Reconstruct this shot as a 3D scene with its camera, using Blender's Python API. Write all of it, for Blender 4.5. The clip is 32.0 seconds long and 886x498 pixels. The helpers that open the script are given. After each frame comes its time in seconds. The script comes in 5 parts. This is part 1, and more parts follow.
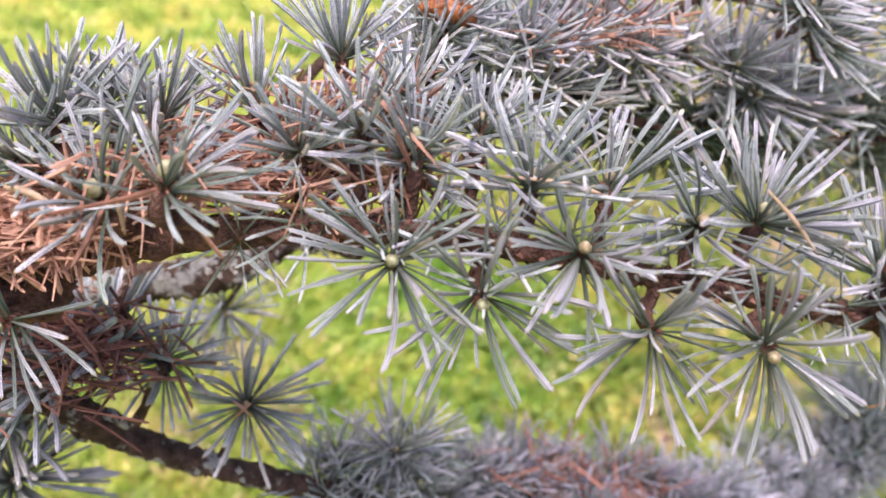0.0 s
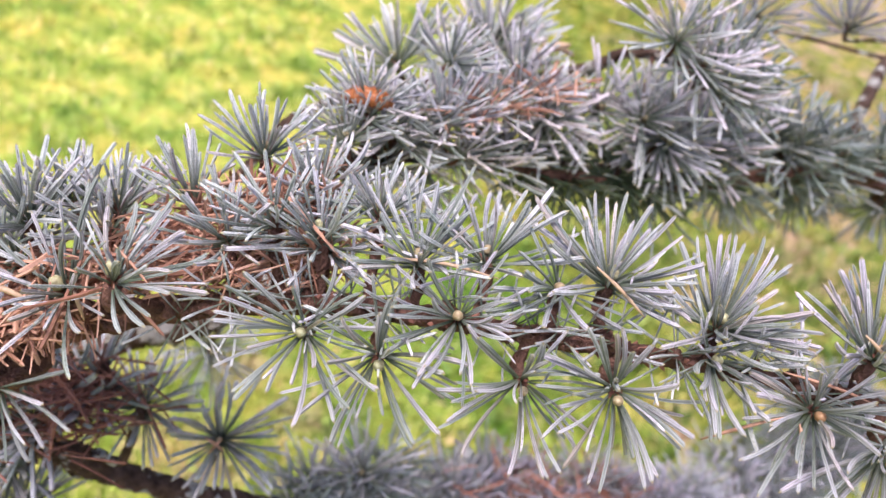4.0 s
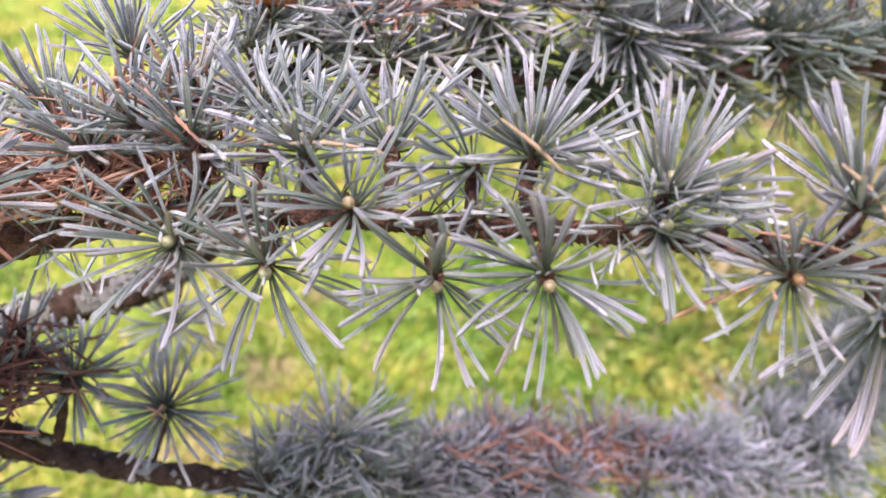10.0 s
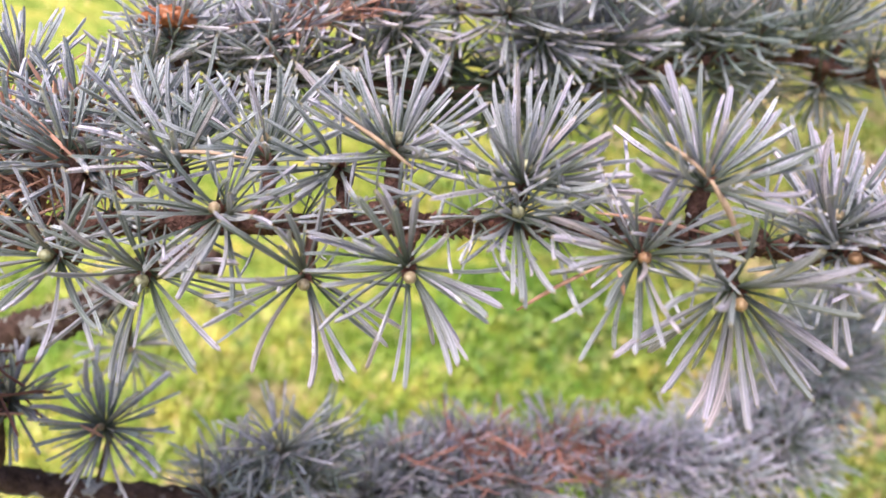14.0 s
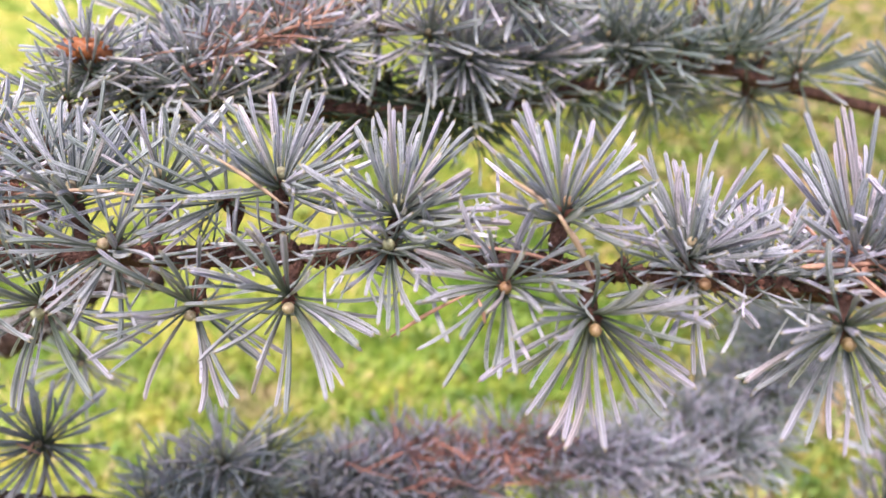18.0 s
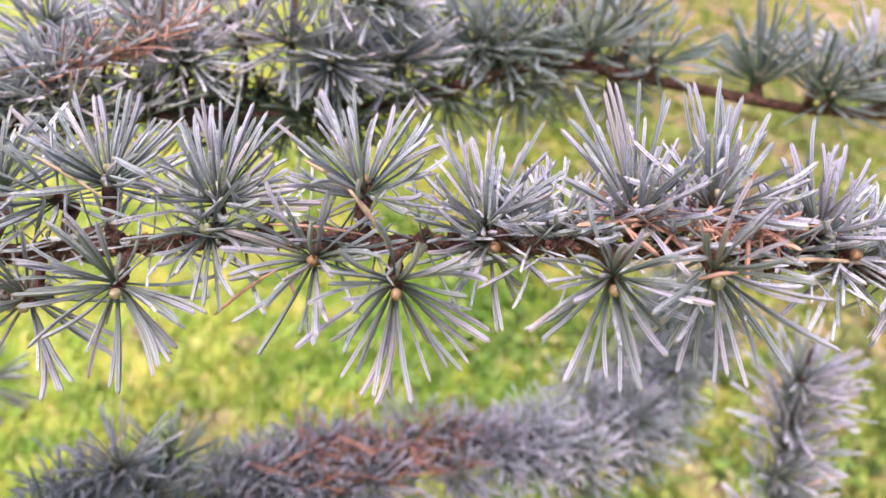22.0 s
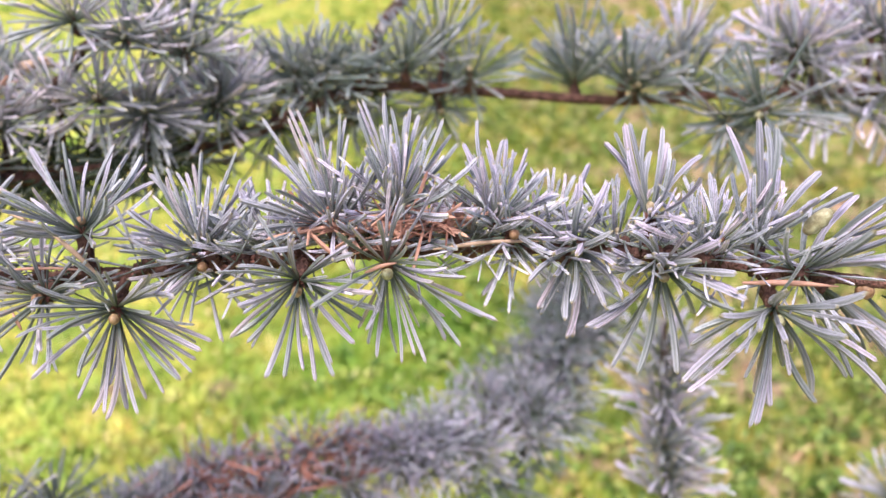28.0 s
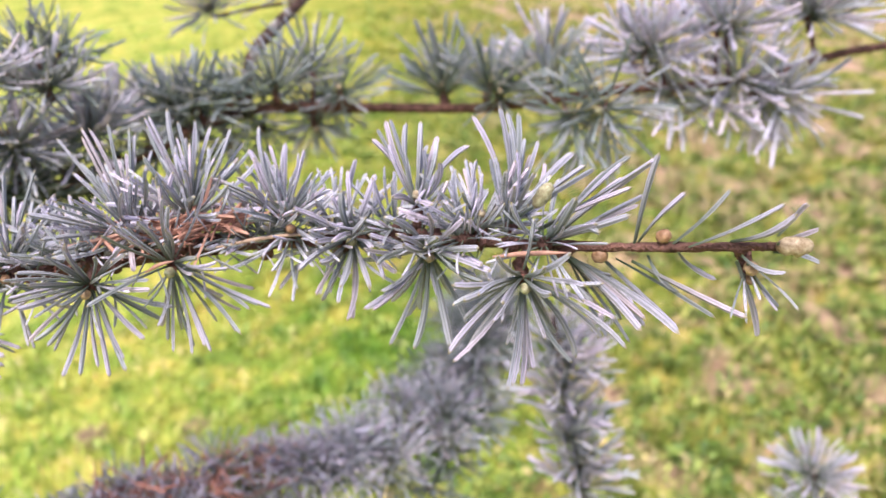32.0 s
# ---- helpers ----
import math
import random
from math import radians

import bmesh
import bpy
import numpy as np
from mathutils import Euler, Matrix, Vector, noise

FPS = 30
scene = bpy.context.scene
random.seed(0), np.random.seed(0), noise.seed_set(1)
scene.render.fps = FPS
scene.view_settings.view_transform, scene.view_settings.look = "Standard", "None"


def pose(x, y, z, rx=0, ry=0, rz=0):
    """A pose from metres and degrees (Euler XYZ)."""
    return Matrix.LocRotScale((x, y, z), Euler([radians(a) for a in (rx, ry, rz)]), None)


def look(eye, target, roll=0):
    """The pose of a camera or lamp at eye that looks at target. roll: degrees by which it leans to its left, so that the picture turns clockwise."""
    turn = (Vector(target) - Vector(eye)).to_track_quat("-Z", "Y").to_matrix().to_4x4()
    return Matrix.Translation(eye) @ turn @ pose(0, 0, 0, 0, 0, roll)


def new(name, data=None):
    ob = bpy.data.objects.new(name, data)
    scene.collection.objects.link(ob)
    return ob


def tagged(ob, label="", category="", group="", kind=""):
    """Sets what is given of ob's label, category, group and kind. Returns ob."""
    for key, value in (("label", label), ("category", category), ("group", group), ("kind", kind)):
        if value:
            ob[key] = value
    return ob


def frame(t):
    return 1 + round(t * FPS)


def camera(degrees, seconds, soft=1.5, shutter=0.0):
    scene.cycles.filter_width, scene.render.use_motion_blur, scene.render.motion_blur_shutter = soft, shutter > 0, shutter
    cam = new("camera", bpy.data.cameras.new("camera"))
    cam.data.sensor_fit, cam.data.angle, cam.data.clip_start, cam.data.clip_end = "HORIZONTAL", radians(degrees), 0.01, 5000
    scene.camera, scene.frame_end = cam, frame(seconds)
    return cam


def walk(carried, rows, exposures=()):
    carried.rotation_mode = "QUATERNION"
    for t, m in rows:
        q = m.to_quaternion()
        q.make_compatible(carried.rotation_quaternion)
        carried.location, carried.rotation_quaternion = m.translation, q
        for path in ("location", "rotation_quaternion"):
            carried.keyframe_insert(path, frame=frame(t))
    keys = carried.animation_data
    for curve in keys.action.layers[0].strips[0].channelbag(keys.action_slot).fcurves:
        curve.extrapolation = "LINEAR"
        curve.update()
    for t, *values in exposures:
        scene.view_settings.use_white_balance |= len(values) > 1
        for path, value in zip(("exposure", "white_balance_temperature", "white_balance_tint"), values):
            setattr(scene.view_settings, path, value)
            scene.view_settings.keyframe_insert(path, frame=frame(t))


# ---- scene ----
from mathutils import Quaternion

# ---- camera and its walk ----
cam = camera(59.93, 32.0)
cam.data.dof.use_dof = True
cam.data.dof.focus_distance, cam.data.dof.aperture_fstop = 0.170, 15.0
EXPO = 0.74
PATH = [
    (0, (0.03195, 0.04362, 1.19506), (0.07408, 0.20195, 1.08036), 24.63),
    (0.5, (0.03387, 0.04287, 1.19821), (0.07519, 0.20119, 1.08319), 24.23),
    (1, (0.03683, 0.04088, 1.19759), (0.07691, 0.19862, 1.08136), 22.84),
    (1.5, (0.04353, 0.03951, 1.19679), (0.08229, 0.19665, 1.07931), 22.25),
    (2, (0.04160, 0.03922, 1.20015), (0.08191, 0.19732, 1.08448), 22.91),
    (2.5, (0.04586, 0.03575, 1.19922), (0.08525, 0.19336, 1.08257), 21.47),
    (3, (0.04795, 0.03550, 1.20355), (0.08728, 0.19305, 1.08681), 21.37),
    (3.5, (0.04654, 0.04242, 1.20218), (0.08456, 0.20085, 1.08618), 21.27),
    (4, (0.04800, 0.02881, 1.23236), (0.08482, 0.18764, 1.11653), 21.11),
    (4.5, (0.05491, 0.03060, 1.21253), (0.09012, 0.18868, 1.09519), 19.06),
    (6.5, (0.06076, 0.03623, 1.19734), (0.08891, 0.19661, 1.08121), 17.30),
    (7, (0.06545, 0.03412, 1.21333), (0.09259, 0.19291, 1.09481), 18.05),
    (7.5, (0.06555, 0.03078, 1.22201), (0.09132, 0.18942, 1.10297), 17.83),
    (8, (0.07526, 0.02733, 1.20548), (0.10143, 0.18641, 1.08712), 14.55),
    (8.5, (0.07333, 0.03926, 1.20714), (0.09936, 0.19636, 1.08613), 15.64),
    (9, (0.08247, 0.03595, 1.20081), (0.10912, 0.19464, 1.08204), 14.26),
    (9.5, (0.08632, 0.03392, 1.19773), (0.11413, 0.19333, 1.08019), 13.16),
    (10, (0.08386, 0.03728, 1.20419), (0.11236, 0.19571, 1.08550), 14.16),
    (10.5, (0.08298, 0.03734, 1.20720), (0.11038, 0.19577, 1.08824), 14.53),
    (11, (0.08779, 0.03156, 1.20532), (0.11347, 0.19224, 1.08903), 12.92),
    (11.5, (0.09159, 0.03043, 1.20824), (0.11583, 0.19180, 1.09261), 12.46),
    (12, (0.09502, 0.03108, 1.21067), (0.11988, 0.19225, 1.09487), 12.31),
    (12.5, (0.09923, 0.02857, 1.21034), (0.12564, 0.19004, 1.09532), 11.91),
    (13, (0.10215, 0.02945, 1.20998), (0.12888, 0.19054, 1.09451), 11.58),
    (13.5, (0.10467, 0.03027, 1.20805), (0.13094, 0.19145, 1.09259), 11.13),
    (14, (0.11047, 0.02998, 1.20779), (0.13635, 0.19153, 1.09277), 10.50),
    (14.5, (0.11407, 0.02589, 1.20949), (0.13921, 0.18833, 1.09556), 9.67),
    (16.5, (0.12639, 0.02302, 1.22651), (0.14982, 0.18407, 1.11026), 9.74),
    (17, (0.12904, 0.02195, 1.22210), (0.15364, 0.18317, 1.10632), 8.80),
    (17.5, (0.12861, 0.02369, 1.22861), (0.15623, 0.18370, 1.11185), 10.19),
    (18, (0.13153, 0.02671, 1.22073), (0.15916, 0.18746, 1.10499), 9.91),
    (18.5, (0.13770, 0.01645, 1.21820), (0.16703, 0.17898, 1.10540), 8.47),
    (19, (0.14172, 0.01828, 1.22040), (0.17361, 0.17924, 1.10606), 8.94),
    (19.5, (0.14262, 0.01836, 1.22882), (0.17424, 0.17874, 1.11358), 9.33),
    (20, (0.14845, 0.01196, 1.22517), (0.18114, 0.17302, 1.11120), 8.45),
    (20.5, (0.14910, 0.01559, 1.22718), (0.18343, 0.17614, 1.11296), 9.60),
    (21, (0.15462, 0.00941, 1.22123), (0.18991, 0.17151, 1.10952), 8.46),
    (21.5, (0.15644, 0.00232, 1.21729), (0.19399, 0.16607, 1.10876), 7.44),
    (22, (0.15901, 0.00784, 1.22526), (0.19778, 0.16986, 1.11459), 8.64),
    (22.5, (0.16357, 0.00284, 1.22591), (0.20328, 0.16572, 1.11685), 7.78),
    (23, (0.16801, 0.00152, 1.22457), (0.20771, 0.16557, 1.11728), 6.92),
    (23.5, (0.17668, -0.00088, 1.22720), (0.21456, 0.16358, 1.11988), 6.14),
    (24, (0.18568, -0.00702, 1.22804), (0.22282, 0.15831, 1.12179), 5.22),
    (24.5, (0.18871, -0.01009, 1.22971), (0.22631, 0.15539, 1.12386), 4.90),
    (25, (0.19345, -0.01317, 1.22873), (0.23119, 0.15292, 1.12390), 4.14),
    (25.5, (0.19470, -0.01318, 1.23178), (0.23538, 0.15197, 1.12657), 4.42),
    (27.5, (0.21313, -0.02297, 1.23423), (0.25565, 0.14121, 1.12822), 1.91),
    (28, (0.21758, -0.02272, 1.23909), (0.25970, 0.14161, 1.13317), 2.09),
    (28.5, (0.22470, -0.02657, 1.23885), (0.26590, 0.13809, 1.13306), 1.35),
    (29, (0.23272, -0.03737, 1.24339), (0.27486, 0.12802, 1.13912), 0.56),
    (29.5, (0.23826, -0.03794, 1.23997), (0.28129, 0.12748, 1.13614), 0.22),
    (30, (0.24431, -0.04179, 1.23947), (0.28822, 0.12419, 1.13688), -0.21),
    (30.5, (0.24953, -0.04880, 1.23649), (0.29449, 0.11774, 1.13529), -0.93),
    (31, (0.25273, -0.04801, 1.23707), (0.29855, 0.11853, 1.13625), -0.82),
    (31.5, (0.25603, -0.04503, 1.24407), (0.30216, 0.12131, 1.14305), -0.50),
    (32, (0.26215, -0.05303, 1.24050), (0.30868, 0.11346, 1.13992), -1.39),
]
SKY, SUN = 0.115, 3.3
walk(cam, [(t, look(eye, target, roll)) for t, eye, target, roll in PATH], [(0.0, EXPO, 6300, 22)])

# ---- world and light: a bright, thinly overcast day ----
world = bpy.data.worlds.new("sky")
world.use_nodes = True
scene.world = world
wn = world.node_tree.nodes
sky = wn.new("ShaderNodeTexSky")
sky.sky_type = "NISHITA"
sky.sun_disc = False
sky.sun_elevation, sky.sun_rotation = radians(69), radians(233)
sky.air_density, sky.dust_density, sky.ozone_density = 1.0, 3.0, 1.0
wn["Background"].inputs["Strength"].default_value = SKY
world.node_tree.links.new(sky.outputs["Color"], wn["Background"].inputs["Color"])
sun = new("sun", bpy.data.lights.new("sun", "SUN"))
sun.data.energy, sun.data.angle, sun.data.color = SUN, radians(22), (1.0, 0.94, 0.85)
sun.matrix_world = look((-1.2, -0.9, 4.0), (0, 0, 0))


# ---- materials ----
def material(name, rough=0.6, spec=0.3):
    mat = bpy.data.materials.new(name)
    mat.use_nodes = True
    bsdf = mat.node_tree.nodes["Principled BSDF"]
    bsdf.inputs["Roughness"].default_value = rough
    bsdf.inputs["Specular IOR Level"].default_value = spec
    return mat, mat.node_tree, bsdf


def node(tree, kind, **inputs):
    n = tree.nodes.new("ShaderNode" + kind)
    for key, value in inputs.items():
        n.inputs[key.replace("_", " ")].default_value = value
    return n


def ramp(tree, factor, *stops):
    n = tree.nodes.new("ShaderNodeValToRGB")
    while len(n.color_ramp.elements) < len(stops):
        n.color_ramp.elements.new(0.5)
    for e, (at, colour) in zip(n.color_ramp.elements, stops):
        e.position, e.color = at, (*colour, 1)
    tree.links.new(factor, n.inputs["Fac"])
    return n.outputs["Color"]


def mixed(tree, factor, a, b, mode="MIX"):
    n = tree.nodes.new("ShaderNodeMix")
    n.data_type, n.blend_type = "RGBA", mode
    for value, socket in ((factor, n.inputs["Factor"]), (a, n.inputs[6]), (b, n.inputs[7])):
        if isinstance(value, (int, float)):
            socket.default_value = value
        elif isinstance(value, tuple):
            socket.default_value = (*value, 1)
        else:
            tree.links.new(value, socket)
    return n.outputs[2]


def maths(tree, op, a, b=0.0):
    n = tree.nodes.new("ShaderNodeMath")
    n.operation = op
    for value, socket in ((a, n.inputs[0]), (b, n.inputs[1])):
        if isinstance(value, (int, float)):
            socket.default_value = value
        else:
            tree.links.new(value, socket)
    return n.outputs[0]


def noise_tex(tree, scale, detail=3.0, coords="Object"):
    n = node(tree, "TexNoise", Scale=scale, Detail=detail, Roughness=0.6)
    tree.links.new(tree.nodes.new("ShaderNodeTexCoord").outputs[coords], n.inputs["Vector"])
    return n.outputs["Fac"]


def bumped(tree, bsdf, height, strength, distance):
    n = node(tree, "Bump", Strength=strength, Distance=distance)
    tree.links.new(height, n.inputs["Height"])
    tree.links.new(n.outputs["Normal"], bsdf.inputs["Normal"])


def needle_material(name, single, base, wax, tip, waxy):
    """A needle: green-grey flesh under pale stripes of wax, bluer on older wood and more lavender on young growth."""
    mat, tree, bsdf = material(name, 0.52, 0.4)
    uv = node(tree, "SeparateXYZ")
    tree.links.new(tree.nodes.new("ShaderNodeTexCoord").outputs["UV"], uv.inputs[0])
    if single:
        chance = tree.nodes.new("ShaderNodeObjectInfo").outputs["Random"]
    else:
        chance = tree.nodes.new("ShaderNodeNewGeometry").outputs["Random Per Island"]
    stripe = maths(tree, "COSINE", maths(tree, "MULTIPLY", uv.outputs[0], 2 * math.pi))
    stripe = maths(tree, "MULTIPLY_ADD", stripe, 0.22)
    tree.nodes[-1].inputs[2].default_value = 0.56
    grain = noise_tex(tree, 2200.0, 2.0)
    patch = noise_tex(tree, 260.0, 3.0)
    much = maths(tree, "MULTIPLY", maths(tree, "ADD", stripe, maths(tree, "MULTIPLY", maths(tree, "SUBTRACT", grain, 0.5), 1.35)), waxy)
    much = maths(tree, "ADD", much, maths(tree, "MULTIPLY", maths(tree, "SUBTRACT", patch, 0.5), 0.9))
    tree.nodes[-1].use_clamp = True
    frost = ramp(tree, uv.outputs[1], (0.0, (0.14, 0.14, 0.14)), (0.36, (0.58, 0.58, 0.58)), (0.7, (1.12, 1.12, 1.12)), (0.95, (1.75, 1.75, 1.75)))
    where = node(tree, "SeparateXYZ")
    tree.links.new(tree.nodes.new("ShaderNodeNewGeometry").outputs["Position"], where.inputs[0])
    young = ramp(tree, maths(tree, "MULTIPLY", where.outputs[0], 3.0), (0.15, (0.96, 1.0, 0.94)), (0.45, (1.0, 1.0, 0.98)), (0.95, (1.06, 1.04, 1.1)))
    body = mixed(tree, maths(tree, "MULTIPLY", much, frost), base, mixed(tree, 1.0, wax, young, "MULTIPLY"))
    tone = ramp(tree, chance, (0.0, (0.56, 0.64, 0.56)), (0.2, (0.78, 0.85, 0.80)), (0.5, (0.99, 1.0, 1.01)), (0.78, (1.08, 1.03, 1.12)), (0.92, (1.14, 1.04, 1.04)), (1.0, (0.98, 0.86, 0.78)))
    body = mixed(tree, 1.0, body, tone, "MULTIPLY")
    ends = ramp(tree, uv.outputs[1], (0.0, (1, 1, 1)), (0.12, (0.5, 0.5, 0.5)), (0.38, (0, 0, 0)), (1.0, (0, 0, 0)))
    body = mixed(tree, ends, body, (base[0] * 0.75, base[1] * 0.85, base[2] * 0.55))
    point = ramp(tree, uv.outputs[1], (0.0, (0, 0, 0)), (0.955, (0, 0, 0)), (0.985, (1, 1, 1)))
    body = mixed(tree, point, body, tip)
    tree.links.new(body, bsdf.inputs["Base Color"])
    bumped(tree, bsdf, grain, 0.7, 0.0003)
    return mat


BLUE = dict(base=(0.10, 0.13, 0.095), wax=(0.624, 0.600, 0.684), tip=(0.42, 0.36, 0.2), waxy=1.0)
MIDDLE = dict(base=(0.075, 0.105, 0.068), wax=(0.31, 0.345, 0.355), tip=(0.36, 0.31, 0.18), waxy=0.95)
SOFT = dict(base=(0.105, 0.115, 0.10), wax=(0.545, 0.545, 0.62), tip=(0.34, 0.3, 0.18), waxy=0.95)
SHADY = dict(base=(0.10, 0.11, 0.105), wax=(0.42, 0.405, 0.495), tip=(0.3, 0.25, 0.16), waxy=0.9)
# needle green darkened to hold the shade beneath the branch behind
SHADED_GREEN = dict(base=(0.03, 0.05, 0.028), wax=(0.09, 0.12, 0.08), tip=(0.12, 0.1, 0.05), waxy=0.8)
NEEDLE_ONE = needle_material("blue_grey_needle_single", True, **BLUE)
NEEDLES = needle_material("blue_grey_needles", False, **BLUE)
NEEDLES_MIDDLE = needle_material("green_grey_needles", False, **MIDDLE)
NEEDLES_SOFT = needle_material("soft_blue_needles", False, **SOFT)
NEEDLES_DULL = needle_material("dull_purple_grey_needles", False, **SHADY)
NEEDLES_SHADED = needle_material("shaded_dark_green_needles", False, **SHADED_GREEN)


def dead_material(name, lo, hi):
    mat, tree, bsdf = material(name, 0.55, 0.3)
    chance = tree.nodes.new("ShaderNodeNewGeometry").outputs["Random Per Island"]
    tone = ramp(tree, chance, (0.0, lo), (0.5, ((lo[0] + hi[0]) / 2, (lo[1] + hi[1]) / 2, (lo[2] + hi[2]) / 2)), (1.0, hi))
    grain = noise_tex(tree, 700.0)
    tree.links.new(mixed(tree, 0.5, tone, ramp(tree, grain, (0.3, (0.5, 0.45, 0.42)), (0.7, (1.15, 1.1, 1.05))), "MULTIPLY"), bsdf.inputs["Base Color"])
    bumped(tree, bsdf, grain, 0.3, 0.0002)
    return mat


DEAD = dead_material("dead_needles", (0.27, 0.125, 0.09), (0.72, 0.43, 0.32))
DEAD_DARK = dead_material("old_dead_needles", (0.13, 0.055, 0.045), (0.43, 0.20, 0.15))
STRAW = dead_material("straw_needle", (0.46, 0.31, 0.21), (0.58, 0.43, 0.31))


def bark_material(name, dark, light, lichen):
    mat, tree, bsdf = material(name, 0.85, 0.2)
    coarse, fine = noise_tex(tree, 230.0, 5.0), noise_tex(tree, 1100.0, 3.0)
    tone = ramp(tree, coarse, (0.3, dark), (0.55, ((dark[0] + light[0]) / 2, (dark[1] + light[1]) / 2, (dark[2] + light[2]) / 2)), (0.75, light))
    tone = mixed(tree, 0.6, tone, ramp(tree, fine, (0.3, (0.55, 0.5, 0.5)), (0.7, (1.2, 1.15, 1.1))), "MULTIPLY")
    if lichen:
        spots = noise_tex(tree, 75.0, 6.0)
        tone = mixed(tree, ramp(tree, spots, (0.57 - lichen * 0.1, (0, 0, 0)), (0.61 - lichen * 0.1, (1, 1, 1))), tone, mixed(tree, fine, (0.26, 0.25, 0.23), (0.60, 0.58, 0.56)))
    tree.links.new(tone, bsdf.inputs["Base Color"])
    bumped(tree, bsdf, maths(tree, "ADD", coarse, maths(tree, "MULTIPLY", fine, 0.9)), 1.0, 0.0022)
    return mat


BARK = bark_material("red_brown_bark", (0.045, 0.026, 0.022), (0.33, 0.175, 0.138), 0)
BARK_OLD = bark_material("lichened_grey_bark", (0.045, 0.027, 0.021), (0.21, 0.135, 0.105), 0.25)
BARK_DARK = bark_material("dark_bark", (0.045, 0.028, 0.022), (0.18, 0.11, 0.085), 0.3)


LICHEN = bark_material("pale_lichen", (0.26, 0.25, 0.23), (0.62, 0.60, 0.57), 0)


def bud_material(name, skin, scale, edge):
    mat, tree, bsdf = material(name, 0.45, 0.4)
    uv = node(tree, "SeparateXYZ")
    tree.links.new(tree.nodes.new("ShaderNodeTexCoord").outputs["UV"], uv.inputs[0])
    chance = tree.nodes.new("ShaderNodeObjectInfo").outputs["Random"]
    grain = noise_tex(tree, 900.0, 4.0)
    tone = mixed(tree, chance, skin, scale)
    tone = mixed(tree, ramp(tree, uv.outputs[1], (0.0, (1, 1, 1)), (0.35, (0.15, 0.15, 0.15)), (1.0, (0, 0, 0))), tone, edge)
    tone = mixed(tree, 0.9, tone, ramp(tree, grain, (0.38, (0.5, 0.42, 0.32)), (0.65, (1.1, 1.1, 1.05))), "MULTIPLY")
    tree.links.new(tone, bsdf.inputs["Base Color"])
    bumped(tree, bsdf, grain, 0.3, 0.0003)
    return mat


BUD = bud_material("cream_bud", (0.55, 0.50, 0.36), (0.48, 0.40, 0.27), (0.2, 0.11, 0.06))
BUD_GREEN = bud_material("pale_green_bud", (0.42, 0.45, 0.29), (0.48, 0.47, 0.31), (0.22, 0.15, 0.07))
BUD_BROWN = bud_material("tan_bud", (0.46, 0.34, 0.2), (0.40, 0.24, 0.14), (0.2, 0.09, 0.05))
RUST = bud_material("rust_orange_cone", (0.64, 0.26, 0.085), (0.58, 0.22, 0.075), (0.4, 0.14, 0.05))


# ---- shapes ----
WHERE = {}


def thing(name, at, label, category, group=""):
    ob = new(name)
    ob.empty_display_size = 0.01
    ob.location = at
    WHERE[ob] = Vector(at)
    return tagged(ob, label, category, group)


def part(name, mesh, mat, parent, at, label="", kind=""):
    """One mesh, whose points lie round the place at, as a child of parent."""
    ob = new(name, mesh)
    if mat and not mesh.materials:
        mesh.materials.append(mat)
    ob.parent = parent
    ob.matrix_parent_inverse = Matrix.Translation(-WHERE[parent])
    ob.location = at
    WHERE[ob] = Vector(at)
    return tagged(ob, label, kind=kind)


def mesh_from(name, verts, faces, uvs=None, smooth=True):
    mesh = bpy.data.meshes.new(name)
    mesh.from_pydata([tuple(v) for v in verts], [], faces)
    if uvs is not None:
        layer = mesh.uv_layers.new(name="uv")
        flat = np.array([uvs[v] for f in faces for v in f], dtype=np.float32)
        layer.data.foreach_set("uv", flat.ravel())
    if smooth:
        mesh.polygons.foreach_set("use_smooth", [True] * len(faces))
    mesh.update()
    return mesh


def needle_shape(bend, sides=4, rings=9, width=0.0262, sway=0.0):
    """A needle one unit long up the z axis, bent towards +x, with an angled section and a short sharp point."""
    verts, faces, uvs = [], [], []
    wobble = random.Random(int(bend * 1000) + sides)
    for i in range(rings):
        v = i / (rings - 1) * 0.955
        r = width * (0.5 + 0.58 * min(1, v / 0.72)) * (1 - 0.16 * max(0, v - 0.82) / 0.135)
        cx, cy = bend * (0.5 * v * v + 0.5 * v ** 4), sway * math.sin(math.pi * v)
        for s in range(sides):
            a = 2 * math.pi * s / sides
            k = (1.0 if s % 2 == 0 else 0.9) * wobble.uniform(0.9, 1.1)
            verts.append((cx + r * k * math.cos(a), cy + r * k * 0.82 * math.sin(a), v))
            uvs.append((s % 2, v))
    verts.append((bend, 0, 1))
    uvs.append((0.5, 1))
    for i in range(rings - 1):
        for s in range(sides):
            a, b = i * sides + s, i * sides + (s + 1) % sides
            faces.append((a, b, b + sides, a + sides))
    top = (rings - 1) * sides
    faces += [(top + s, top + (s + 1) % sides, len(verts) - 1) for s in range(sides)]
    faces.append(tuple(range(sides - 1, -1, -1)))
    return np.array(verts), faces, uvs


BENDS = ((0.0, 0.012), (0.05, -0.015), (-0.06, 0.015), (0.09, -0.02), (0.13, 0.025), (0.19, 0.01), (0.03, 0.045), (-0.14, -0.02))
SHAPES = [needle_shape(b, sway=w) for b, w in BENDS]
SLIM = [needle_shape(b, 4, 6, 0.0245) for b in (0.0, 0.05, -0.06, 0.1, 0.16)]
NEEDLE_MESHES = [mesh_from("needle", *shape, smooth=False) for shape in SHAPES]
for one in NEEDLE_MESHES:
    one.materials.append(NEEDLE_ONE)


